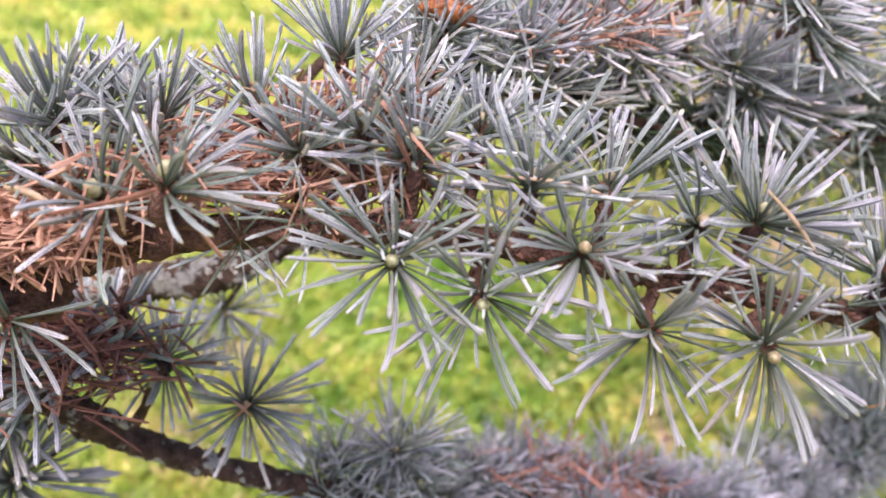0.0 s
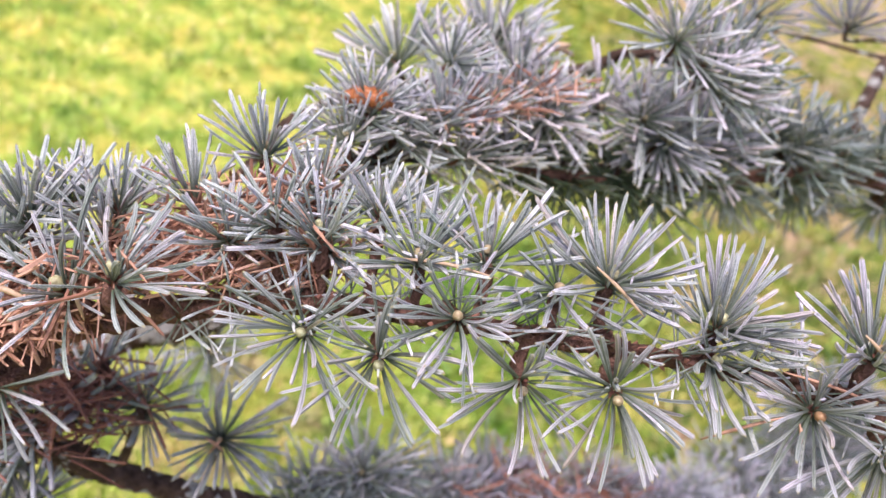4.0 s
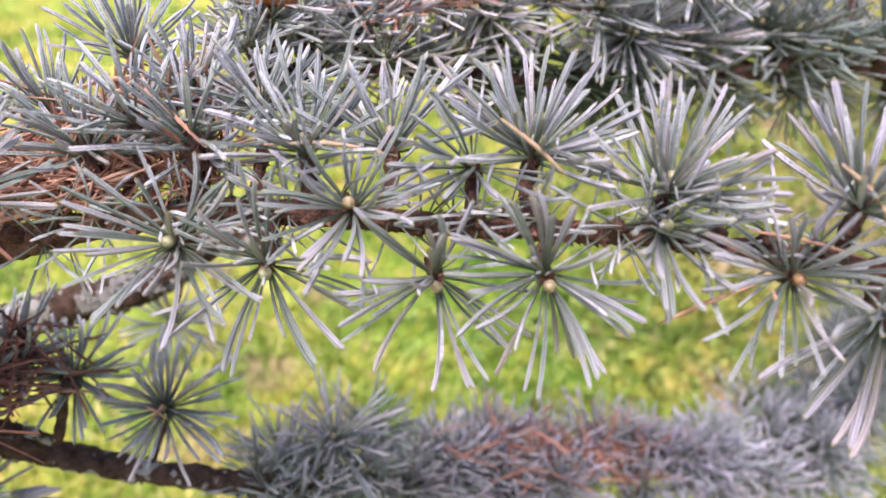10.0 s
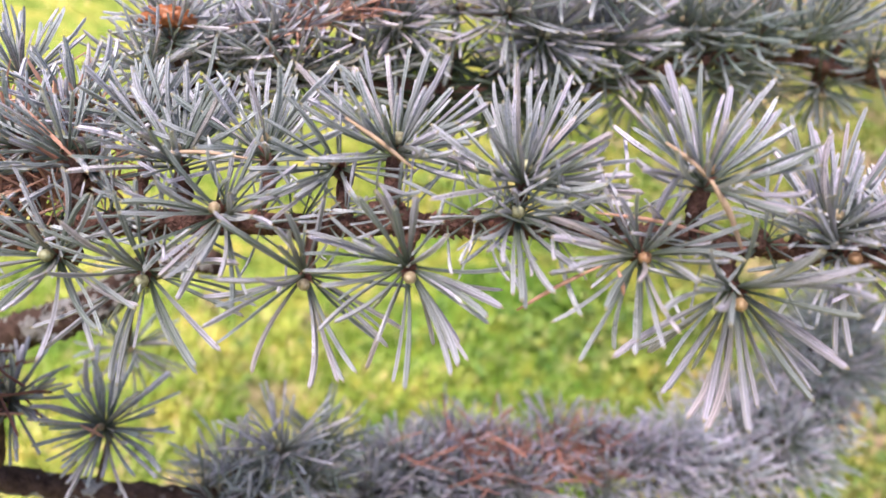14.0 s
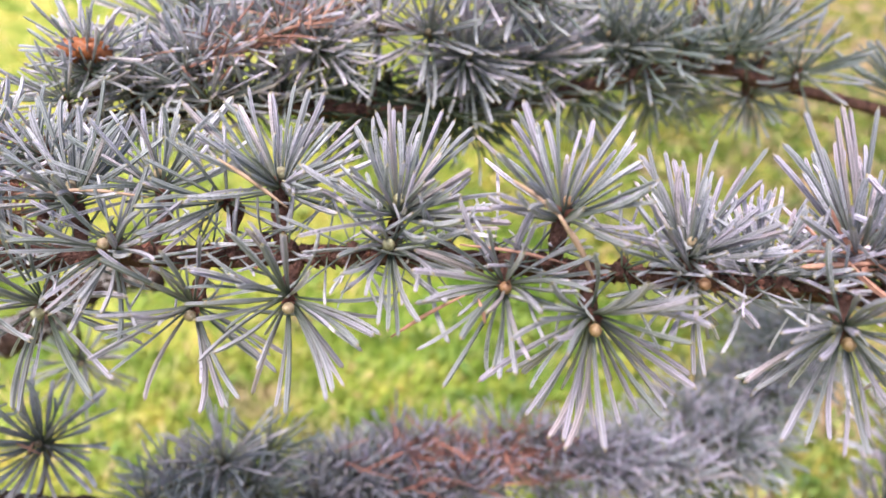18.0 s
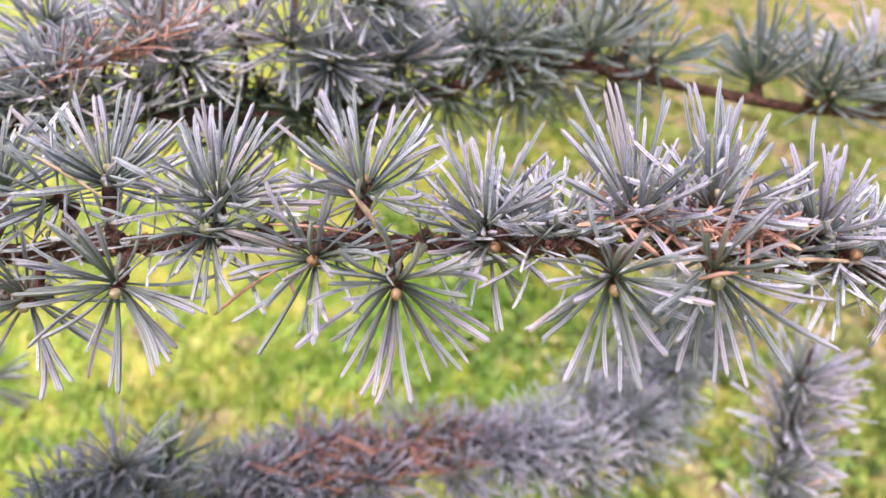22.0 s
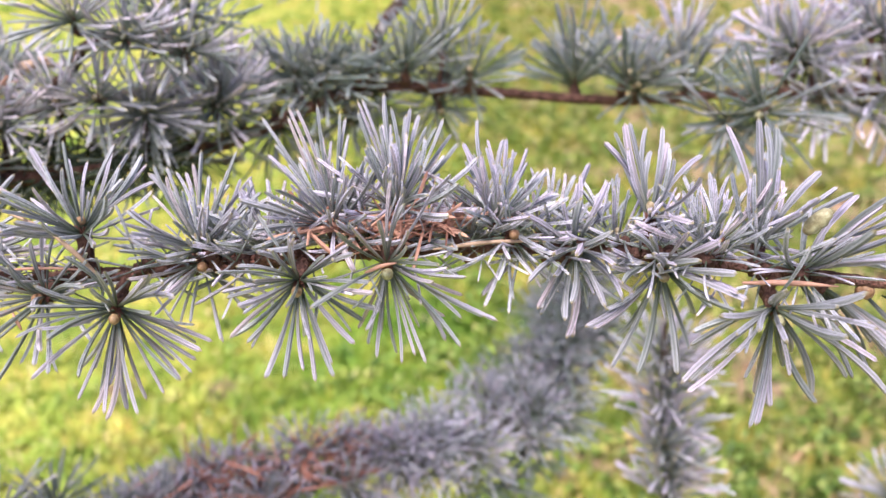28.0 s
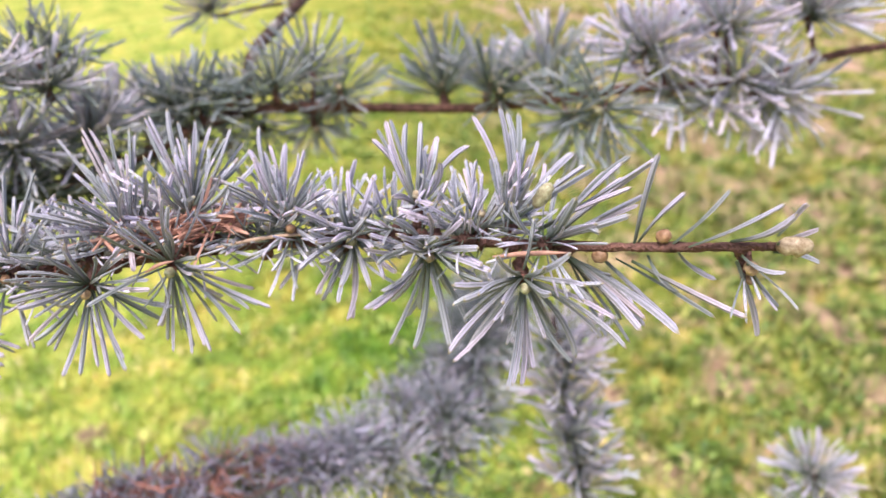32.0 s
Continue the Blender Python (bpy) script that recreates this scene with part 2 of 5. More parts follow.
def turned(way, spin):
    """A turn that takes z to the way, after a spin about it."""
    return Vector(way).to_track_quat("Z", "X").to_matrix() @ Matrix.Rotation(spin, 3, "Z")


def aimed(way, towards, spin):
    """A turn that takes z to the way and x, to which needles bend, near the given side."""
    z = Vector(way).normalized()
    x = Vector(towards) - z * z.dot(Vector(towards))
    x = x.normalized() if x.length > 1e-4 else z.orthogonal().normalized()
    return Matrix.Rotation(spin, 3, z) @ Matrix((x, z.cross(x), z)).transposed()


def joined(name, items, shapes):
    """One mesh of many needles: items of place, turn, length and width."""
    verts, faces, uvs, n = [], [], [], 0
    for place, turn, length, width in items:
        v, f, u = random.choice(shapes)
        m = np.array(turn) * np.array((length * width, length * width, length))
        verts.append(v @ m.T + np.array(place))
        faces += [tuple(i + n for i in face) for face in f]
        uvs += u
        n += len(v)
    return mesh_from(name, np.concatenate(verts), faces, uvs, smooth=False)


def spline(points, steps):
    """A smooth line through the points, as positions and the share of the way."""
    p = [Vector(q) for q in points]
    p = [2 * p[0] - p[1], *p, 2 * p[-1] - p[-2]]
    out = []
    for i in range(1, len(p) - 2):
        for s in range(steps):
            t = s / steps
            a, b, c, d = p[i - 1 : i + 3]
            out.append(0.5 * (2 * b + (c - a) * t + (2 * a - 5 * b + 4 * c - d) * t * t + (3 * b - a - 3 * c + d) * t ** 3))
    return out + [p[-2]]


def tube(points, radii, sides, rough, lumps=90.0, seed=0.0):
    """A limb round a line of points, with an uneven, knobbly skin. Returned round the first point."""
    verts, faces, n = [], [], len(points)
    side = Vector((0.3, 0.2, 1))
    for i, p in enumerate(points):
        way = (points[min(i + 1, n - 1)] - points[max(i - 1, 0)]).normalized()
        side = (side - way * side.dot(way)).normalized()
        other = way.cross(side)
        at = i / (n - 1) * (len(radii) - 1)
        k = min(int(at), len(radii) - 2)
        r = radii[k] + (radii[k + 1] - radii[k]) * (at - k)
        for s in range(sides):
            a = 2 * math.pi * s / sides
            out = side * math.cos(a) + other * math.sin(a)
            q = p + out * r
            w = noise.noise(q * lumps * 3 + Vector((seed, 0, 0))) * 0.55 + noise.noise(q * lumps * 8) * 0.55 + noise.noise(q * lumps * 20) * 0.3
            verts.append(q + out * r * rough * w - points[0])
    for i in range(n - 1):
        for s in range(sides):
            a, b = i * sides + s, i * sides + (s + 1) % sides
            faces.append((a, b, b + sides, a + sides))
    faces += [tuple(range(sides - 1, -1, -1)), tuple(range((n - 1) * sides, n * sides))]
    return mesh_from("limb", verts, faces)


def bud_shape(radius, tall, scales=True):
    """A bud up the z axis: an egg of overlapping scales that come to a blunt point."""
    verts, faces, uvs, rows, cols = [], [], [], 9, 12
    for i in range(rows + 1):
        a = math.pi * i / rows
        for j in range(cols):
            th = 2 * math.pi * (j + 0.5 * (i % 2)) / cols
            lift = 1 + (0.07 * math.cos(3 * th + i * 2.4) + 0.05 * ((i % 2) * 2 - 1) if scales else 0)
            r = radius * math.sin(a) ** 0.85 * lift if 0 < i < rows else radius * 0.08
            verts.append((r * math.cos(th), r * math.sin(th), radius * tall * (1 - math.cos(a)) - radius * 0.5))
            uvs.append((j / cols, i / rows))
    for i in range(rows):
        for j in range(cols):
            a, b = i * cols + j, i * cols + (j + 1) % cols
            faces.append((a, b, b + cols, a + cols))
    faces += [tuple(range(cols - 1, -1, -1)), tuple(range(rows * cols, (rows + 1) * cols))]
    mesh = mesh_from("bud", verts, faces, uvs)
    return mesh


def bud_set(mat, *sizes):
    made = [bud_shape(r, tall) for r, tall in sizes]
    for one in made:
        one.materials.append(mat)
    return made


BUDS = dict(cream=bud_set(BUD, (0.00118, 0.95), (0.0011, 1.1)), green=bud_set(BUD_GREEN, (0.00132, 1.0), (0.00125, 1.15)),
            tan=bud_set(BUD_BROWN, (0.0011, 1.0), (0.0012, 1.05)))

def collar_shape():
    """The ring of small dry scales round the foot of a bud."""
    verts, faces, k = [(0, 0, 0.0002)], [], 11
    for i in range(k):
        a, tall, out = 6.283 * i / k, random.uniform(0.0006, 0.0016), random.uniform(0.0012, 0.0021)
        c, s, c2, s2 = math.cos(a), math.sin(a), math.cos(a + 0.28), math.sin(a + 0.28)
        verts += [(c * 0.001, s * 0.001, -0.0008), (c2 * out, s2 * out, tall)]
    for i in range(k):
        a, tip, b = 1 + 2 * i, 2 + 2 * i, 1 + 2 * ((i + 1) % k)
        faces += [(a, b, tip), (0, a, tip), (0, tip, b)]
    mesh = mesh_from("bud_scale_ring", verts, faces, smooth=False)
    mesh.materials.append(DEAD_DARK)
    return mesh


COLLARS = [collar_shape() for _ in range(3)]
LINES, LOOKS = {}, {}


def limb(name, parent, points, radii, mat, label="", rough=0.3, sides=18, steps=26):
    line = spline(points, steps)
    ob = part(name, tube(line, radii, sides, rough), mat, parent, line[0], label)
    LINES.setdefault(parent, []).extend(line)
    return ob


def knobs(branch, points, count, radius, mat):
    """The scars and scale-like cushions that leaves left on a twig."""
    line, verts, faces = spline(points, 26), [], []
    origin = line[0]
    for _ in range(count):
        i = random.randrange(1, len(line) - 1)
        way = (line[i + 1] - line[i - 1]).normalized()
        side = way.orthogonal().normalized()
        side = (Matrix.Rotation(random.uniform(0, 6.283), 3, way) @ side).normalized()
        over = way.cross(side)
        r = radius * (1 - 0.74 * i / len(line))
        foot = line[i] + side * r * 0.85 - origin
        h, w = r * random.uniform(0.25, 0.75), r * random.uniform(0.25, 0.5)
        n = len(verts)
        verts += [foot - way * w * 1.6, foot + over * w, foot + way * w * 0.8, foot - over * w, foot + side * h + way * w * 0.9]
        faces += [(n, n + 1, n + 4), (n + 1, n + 2, n + 4), (n + 2, n + 3, n + 4), (n + 3, n, n + 4)]
    return part("scaly_skin", mesh_from("scaly_skin", verts, faces, smooth=False), mat, branch, origin, "dry scaly leaf scars", "stuff")


def spokes(count, low, high, length, way, spin_seed):
    """Directions and lengths of a whorl of needles about a way, between two angles from it."""
    frame_ = turned(way, 0)
    for i in range(count):
        u = (i + 0.5) / count
        polar = radians(low + (high - low) * u ** 0.72 + random.gauss(0, 7))
        round_ = i * 2.39996 + spin_seed + random.gauss(0, 0.24)
        d = frame_ @ Vector((math.sin(polar) * math.cos(round_), math.sin(polar) * math.sin(round_), math.cos(polar)))
        size = length * min(1.06, random.gauss(0.94, 0.12)) * (0.78 + 0.22 * min(1.0, u * 2.2))
        yield d, size


def lone(parent, a, b, wide=1.06):
    """A single needle from its foot a to its point b, bowed a little to some side."""
    a, b = Vector(a), Vector(b)
    way, k = b - a, random.randrange(len(BENDS))
    across = 0.0210 * wide * random.uniform(0.86, 1.14)
    ob = part("needle", NEEDLE_MESHES[k], None, parent, a)
    chord = Vector((BENDS[k][0] * across, 0, way.length))
    ob.rotation_mode = "QUATERNION"
    ob.rotation_quaternion = Quaternion(way, random.uniform(0, 6.283)) @ chord.rotation_difference(way)
    ob.scale = (across, across, way.length)
    return ob


def rosette(branch, at, way, count, millimetres, low, high, single=False, bud="", size=1.0, wide=1.0, lean=(0, 0, 0), spread=()):
    """A short shoot of a branch: a scaly spur from the nearest stretch of its stem, a bud, and a whorl of needles.
    spread: the well-seen needles, each by its heading, rise and length; count is of the others that fill the whorl."""
    at, way = Vector(at), Vector(way).normalized()
    slim, green, bark = LOOKS[branch]
    foot = min(LINES[branch], key=lambda p: (p - at).length)
    reach = (at - foot).length
    neck = at - way * min(0.006, reach * 0.6)
    line = spline([foot, (foot + neck) / 2 + (at - foot) * 0.04, neck, at - way * 0.0004], 4)
    thick = min(1.5, size) * (0.62 if slim and reach > 0.014 else 1.0)
    spur = part("spur", tube(line, [0.0014 * thick, 0.0013 * thick, 0.0018 * thick, 0.0015 * thick], 9, 0.5, 200.0), bark, branch, line[0])
    if bud != "none":
        kind = bud or random.choice(("cream", "cream", "cream", "green"))
        one = part("bud", random.choice(BUDS[kind]), None, spur, at + way * (0.0028 if low >= 22 else 0.0020) * size)
        one.rotation_mode = "QUATERNION"
        one.rotation_quaternion = turned(way, random.uniform(0, 6)).to_quaternion()
        one.scale = (size,) * 3
        ring = part("bud_scale_ring", random.choice(COLLARS), None, spur, at + way * 0.0004, "ring of dry brown scales")
        ring.rotation_mode = "QUATERNION"
        ring.rotation_quaternion = one.rotation_quaternion
        ring.scale = (size,) * 3
    items = []
    for heading, rise, length in spread:
        h, e = radians(heading + random.uniform(-0.5, 0.5)), radians(rise)
        d = Vector((math.cos(h) * math.cos(e), math.sin(h) * math.cos(e), math.sin(e)))
        if slim:
            items.append((d * 0.0007, turned(d, random.uniform(0, 6)), length / 1000, wide * random.uniform(0.9, 1.1)))
            continue
        lone(spur, at - way * random.uniform(0, 0.0012) + d * 0.0007, at + d * length / 1000, wide)
    for d, length in spokes(count, low, high, millimetres / 1000, way, random.uniform(0, 6)):
        d = (d + Vector(lean)).normalized()
        start = at - way * random.uniform(0.0002, 0.0022) * size + d * 0.0007 * size
        turn = aimed(d, way, random.gauss(0, 0.9) if low < 22 else random.uniform(0, 6.283))
        if single:
            one = part("needle", random.choice(NEEDLE_MESHES), None, spur, start)
            one.rotation_mode = "QUATERNION"
            one.rotation_quaternion = turn.to_quaternion()
            across = length ** 0.5 * 0.152 * wide * random.uniform(0.9, 1.12)
            one.scale = (across, across, length)
        else:
            items.append((start - at, turn, length, wide * random.uniform(0.9, 1.12)))
    if items:
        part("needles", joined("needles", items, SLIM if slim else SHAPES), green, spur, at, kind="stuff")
    return spur


def tufts(branch, a, b, number, count, millimetres, lift, spread):
    """Crowded short shoots that stand up from a branch's stem between two places along x, too thick to tell apart."""
    line = [p for p in LINES[branch] if a <= p.x <= b]
    for _ in range(number):
        off = Vector((random.gauss(0, spread * 0.6), random.gauss(-0.001, spread), random.uniform(-0.2, 1.0) * lift))
        way = (off.normalized() * 0.7 + Vector((random.gauss(0, 0.25), random.gauss(-0.15, 0.25), 0.6))).normalized()
        rosette(branch, random.choice(line) + off, way, count, millimetres * random.uniform(0.85, 1.1), 8, 84, bud="none", wide=0.95)


def litter(branch, a, b, count, spread, mat=None, length=0.02, lift=0.004, flat=0.35):
    """Fallen needles caught along a branch between two places."""
    a, b, items = Vector(a), Vector(b), []
    along = (b - a).normalized()
    for _ in range(count):
        p = a.lerp(b, random.random()) + Vector((random.gauss(0, spread), random.gauss(0, spread), abs(random.gauss(lift, spread * 0.6))))
        d = (along * random.choice((-1, 1)) * random.uniform(0.3, 1) + Vector((random.gauss(0, 0.6), random.gauss(0, 0.6), random.gauss(0, flat)))).normalized()
        items.append((p - a - d * length / 2, turned(d, random.uniform(0, 6)), length * random.uniform(0.6, 1.2), random.uniform(0.8, 1.2)))
    return part("dead_needles", joined("dead_needles", items, SLIM), mat or DEAD, branch, a, "dry rust-brown fallen needles", "stuff")


def stray(branch, name, a, b, sag, wide, mat, label):
    """One fallen needle or papery scale from a to b, bowed by sag."""
    a, b = Vector(a), Vector(b)
    line = spline([a, a.lerp(b, 0.5) + Vector((0, -sag * 0.4, sag)), b], 5)
    mesh = tube(line, [wide * 0.3, wide * 0.72, wide * 0.62, wide * 0.2], 7, 0.25, 150.0)
    return part(name, mesh, mat, branch, line[0], label)



def crust(branch, points, count, radius):
    """Pale lobes of lichen that sit on a twig's skin."""
    line, verts, faces = spline(points, 26), [], []
    for _ in range(count):
        i = random.randrange(1, len(line) - 1)
        if noise.noise(line[i] * 55) < -0.12:
            continue
        way = (line[i + 1] - line[i - 1]).normalized()
        side = (Matrix.Rotation(random.uniform(0, 6.283), 3, way) @ way.orthogonal().normalized()).normalized()
        foot, over = line[i] + side * radius * random.uniform(0.86, 1.0) - line[0], way.cross(side)
        n, w, k = len(verts), random.uniform(0.0007, 0.0019), random.randrange(5, 8)
        verts += [foot + side * random.uniform(0.0003, 0.0011)]
        for j in range(k):
            a = 6.283 * j / k
            verts.append(foot + (way * math.cos(a) + over * math.sin(a)) * w * random.uniform(0.55, 1.2) + side * random.uniform(-0.0004, 0.0009))
        faces += [(n, n + 1 + j, n + 1 + (j + 1) % k) for j in range(k)]
    return part("lichen", mesh_from("lichen", verts, faces, smooth=False), LICHEN, branch, line[0], "pale grey crusty lichen", "stuff")


def lump(branch, name, at, way, radius, tall, mat, label):
    mesh = bud_shape(radius, tall)
    mesh.materials.append(mat)
    ob = part(name, mesh, None, branch, at, label)
    ob.rotation_mode = "QUATERNION"
    ob.rotation_quaternion = turned(way, 0.4).to_quaternion()
    return ob


# ---- ground and grass ----
def sward(x, y):
    """How lush the lawn is at a place: below 0 dry and thin, towards 1 dense."""
    worn = min(1.0, max(0.0, (x - 0.75) / 0.5)) * min(1.0, max(0.0, (2.3 - y) / 0.8))
    return 0.85 - 0.55 * worn + 0.5 * noise.noise(Vector((x * 1.7 + 4, y * 1.7, 3.1))) + 0.6 * noise.noise(Vector((x * 5.5, y * 5.5, 7)))


def lawn_tones(tree):
    """Shares of the lawn's broad light-to-dark run across the garden, its blotches and its dry spots."""
    place = tree.nodes.new("ShaderNodeTexCoord").outputs["Object"]
    split = node(tree, "SeparateXYZ")
    tree.links.new(place, split.inputs[0])
    blotch, patch, spot, clump = noise_tex(tree, 7.5, 6.0), noise_tex(tree, 1.6, 2.0), noise_tex(tree, 5.5, 5.0), noise_tex(tree, 21.0, 4.0)
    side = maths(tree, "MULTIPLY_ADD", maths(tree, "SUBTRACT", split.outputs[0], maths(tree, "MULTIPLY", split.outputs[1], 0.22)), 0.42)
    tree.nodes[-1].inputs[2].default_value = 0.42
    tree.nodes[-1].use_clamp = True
    # left tinted brighter: its yellower grass, and stronger sunlight put into the colour
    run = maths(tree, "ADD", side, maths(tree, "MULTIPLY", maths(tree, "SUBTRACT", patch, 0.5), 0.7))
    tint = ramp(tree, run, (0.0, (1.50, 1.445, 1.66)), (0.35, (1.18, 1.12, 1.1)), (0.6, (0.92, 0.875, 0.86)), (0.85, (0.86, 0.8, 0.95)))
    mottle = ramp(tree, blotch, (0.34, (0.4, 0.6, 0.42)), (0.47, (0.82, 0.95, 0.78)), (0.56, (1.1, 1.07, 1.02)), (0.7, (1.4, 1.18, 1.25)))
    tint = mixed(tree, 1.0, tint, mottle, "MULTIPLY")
    # leafy weeds and thatch: coarse clumps, plainer towards the trampled side
    weeds = ramp(tree, clump, (0.40, (0.3, 0.38, 0.26)), (0.47, (0.72, 0.88, 0.68)), (0.53, (1.1, 1.06, 1.0)), (0.61, (1.55, 1.3, 1.3)))
    tint = mixed(tree, ramp(tree, side, (0.35, (0.3, 0.3, 0.3)), (0.75, (0.85, 0.85, 0.85))), tint, mixed(tree, 1.0, tint, weeds, "MULTIPLY"))
    # a ragged patch of darker, greener tint below the branch tip
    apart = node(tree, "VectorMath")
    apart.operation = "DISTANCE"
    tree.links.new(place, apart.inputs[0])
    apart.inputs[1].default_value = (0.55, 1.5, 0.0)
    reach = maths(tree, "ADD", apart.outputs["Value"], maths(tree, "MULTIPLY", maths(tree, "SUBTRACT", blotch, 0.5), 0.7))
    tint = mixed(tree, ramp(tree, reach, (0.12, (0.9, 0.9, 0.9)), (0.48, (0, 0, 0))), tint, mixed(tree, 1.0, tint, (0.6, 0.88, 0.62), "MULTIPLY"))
    dry = maths(tree, "ADD", maths(tree, "ADD", maths(tree, "MULTIPLY", spot, 0.72), maths(tree, "MULTIPLY", clump, 0.28)), maths(tree, "MULTIPLY", side, 0.17))
    bare = node(tree, "VectorMath")
    bare.operation = "DISTANCE"
    tree.links.new(place, bare.inputs[0])
    bare.inputs[1].default_value = (-0.06, 0.98, 0.0)
    worn = maths(tree, "MULTIPLY", ramp(tree, bare.outputs["Value"], (0.0, (1, 1, 1)), (0.34, (0, 0, 0))), 0.16)
    dry = maths(tree, "ADD", dry, worn)
    return tint, ramp(tree, dry, (0.665, (0, 0, 0)), (0.745, (1, 1, 1)))


def grass_ground():
    mat, tree, bsdf = material("lawn_soil", 0.95, 0.1)
    fine = noise_tex(tree, 70.0, 4.0)
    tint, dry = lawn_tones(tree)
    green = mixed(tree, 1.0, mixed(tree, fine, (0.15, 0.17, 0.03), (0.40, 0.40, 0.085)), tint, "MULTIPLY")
    straw = mixed(tree, fine, (0.27, 0.16, 0.10), (0.70, 0.48, 0.36))
    tree.links.new(mixed(tree, dry, green, straw), bsdf.inputs["Base Color"])
    bumped(tree, bsdf, fine, 0.6, 0.02)
    verts, faces = [], []
    half = [0.12 * i + 300 * (i / 24) ** 6 for i in range(25)]
    steps = [-h for h in half[:0:-1]] + half
    for y in steps:
        for x in steps:
            near = math.exp(-(x * x + y * y) / 30)
            verts.append((x, y, near * 0.03 * noise.noise(Vector((x * 1.3, y * 1.3, 0)))))
    w = len(steps)
    for j in range(w - 1):
        for i in range(w - 1):
            faces.append((j * w + i, j * w + i + 1, (j + 1) * w + i + 1, (j + 1) * w + i))
    ob = new("ground", mesh_from("ground", verts, faces))
    ob.data.materials.append(mat)
    return tagged(ob, "mown lawn soil with dry straw-coloured patches", "ground", kind="structure")


def grass_blades():
    mat, tree, bsdf = material("grass_blade", 0.5, 0.3)
    chance = tree.nodes.new("ShaderNodeNewGeometry").outputs["Random Per Island"]
    lush = ramp(tree, chance, (0.0, (0.16, 0.25, 0.035)), (0.45, (0.325, 0.42, 0.065)), (0.8, (0.47, 0.51, 0.125)), (1.0, (0.64, 0.48, 0.27)))
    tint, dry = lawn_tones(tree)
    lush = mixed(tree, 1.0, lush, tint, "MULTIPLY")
    lush = mixed(tree, maths(tree, "MULTIPLY", dry, 0.75), lush, mixed(tree, chance, (0.33, 0.22, 0.12), (0.68, 0.48, 0.35)))
    tree.links.new(lush, bsdf.inputs["Base Color"])
    rng = np.random.default_rng(4)
    verts, faces, n = [], [], 0
    for _ in range(10500):
        a, d = rng.uniform(-0.75, 1.1), 0.5 + 5.0 * rng.random() ** 1.7
        cx, cy = d * math.sin(a) + 0.1, d * math.cos(a)
        lush_here = sward(cx, cy)
        if rng.random() > lush_here + 0.3:
            continue
        rank = min(1.0, max(0.0, (cx - 0.7) / 0.5))
        big, spread = rng.uniform(0.6, 1.4) * (0.7 + 0.6 * rank), 0.075 - 0.04 * rank
        z = math.exp(-(cx * cx + cy * cy) / 30) * 0.03 * noise.noise(Vector((cx * 1.3, cy * 1.3, 0))) - 0.003
        for _ in range(int(rng.uniform(10, 24))):
            turn, tall = rng.uniform(0, 6.283), rng.uniform(0.02, 0.06) * big
            lean, w, off = rng.uniform(0.1, 0.9), rng.uniform(0.0013, 0.0030), spread * rng.random() ** 0.6
            c, s = math.cos(turn), math.sin(turn)
            x, y, lx, ly = cx + c * off, cy + s * off, c * lean * tall, s * lean * tall
            verts += [(x - s * w, y + c * w, z), (x + s * w, y - c * w, z), (x + lx * 0.45 + s * w * 0.8, y + ly * 0.45 - c * w * 0.8, z + tall * 0.62),
                      (x + lx * 0.45 - s * w * 0.8, y + ly * 0.45 + c * w * 0.8, z + tall * 0.62), (x + lx, y + ly, z + tall * (1 - 0.4 * lean))]
            faces += [(n, n + 1, n + 2, n + 3), (n + 3, n + 2, n + 4)]
            n += 5
    ob = new("grass", mesh_from("grass", verts, faces))
    ob.data.materials.append(mat)
    return tagged(ob, "bright yellow-green tufted lawn grass, partly dry", "grass", kind="stuff")


def weeds():
    """Low broad leaves in flat tufts, thickest where the lawn is thin."""
    mat, tree, bsdf = material("weed_leaf", 0.5, 0.35)
    chance = tree.nodes.new("ShaderNodeNewGeometry").outputs["Random Per Island"]
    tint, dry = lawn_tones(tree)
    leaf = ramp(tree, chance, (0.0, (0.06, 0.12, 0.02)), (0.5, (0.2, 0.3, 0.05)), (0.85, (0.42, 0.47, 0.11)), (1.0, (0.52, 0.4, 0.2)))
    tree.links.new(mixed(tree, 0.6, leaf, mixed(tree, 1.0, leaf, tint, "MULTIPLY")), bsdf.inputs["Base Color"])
    rng = np.random.default_rng(9)
    verts, faces = [], []
    for _ in range(3400):
        cx, cy = rng.uniform(-0.6, 3.2), 0.5 + 2.9 * rng.random() ** 1.2
        if rng.random() > 0.12 + 0.9 * min(1.0, max(0.0, (cx - 0.15) / 0.5)):
            continue
        for _ in range(int(rng.uniform(4, 9))):
            a, length, rise = rng.uniform(0, 6.283), rng.uniform(0.012, 0.03), rng.uniform(0.004, 0.022)
            c, s_, w, n, z = math.cos(a), math.sin(a), length * rng.uniform(0.2, 0.36), len(verts), rng.uniform(0.01, 0.03)
            x, y = cx + rng.uniform(-0.02, 0.02), cy + rng.uniform(-0.02, 0.02)
            for along_, across_, up in ((0, 0, 0), (0.35, 0.85, 0.7), (0.75, 0.8, 1.0), (1.0, 0, 0.75), (0.75, -0.8, 1.0), (0.35, -0.85, 0.7), (0.5, 0, 0.65)):
                verts.append((x + c * along_ * length - s_ * across_ * w, y + s_ * along_ * length + c * across_ * w, z + up * rise))
            faces += [(n + 6, n + k, n + (k + 1) % 6) for k in range(6)]
    ob = new("weeds", mesh_from("weeds", verts, faces))
    ob.data.materials.append(mat)
    return tagged(ob, "low broad-leaved green weeds among the grass", "weeds", kind="stuff")


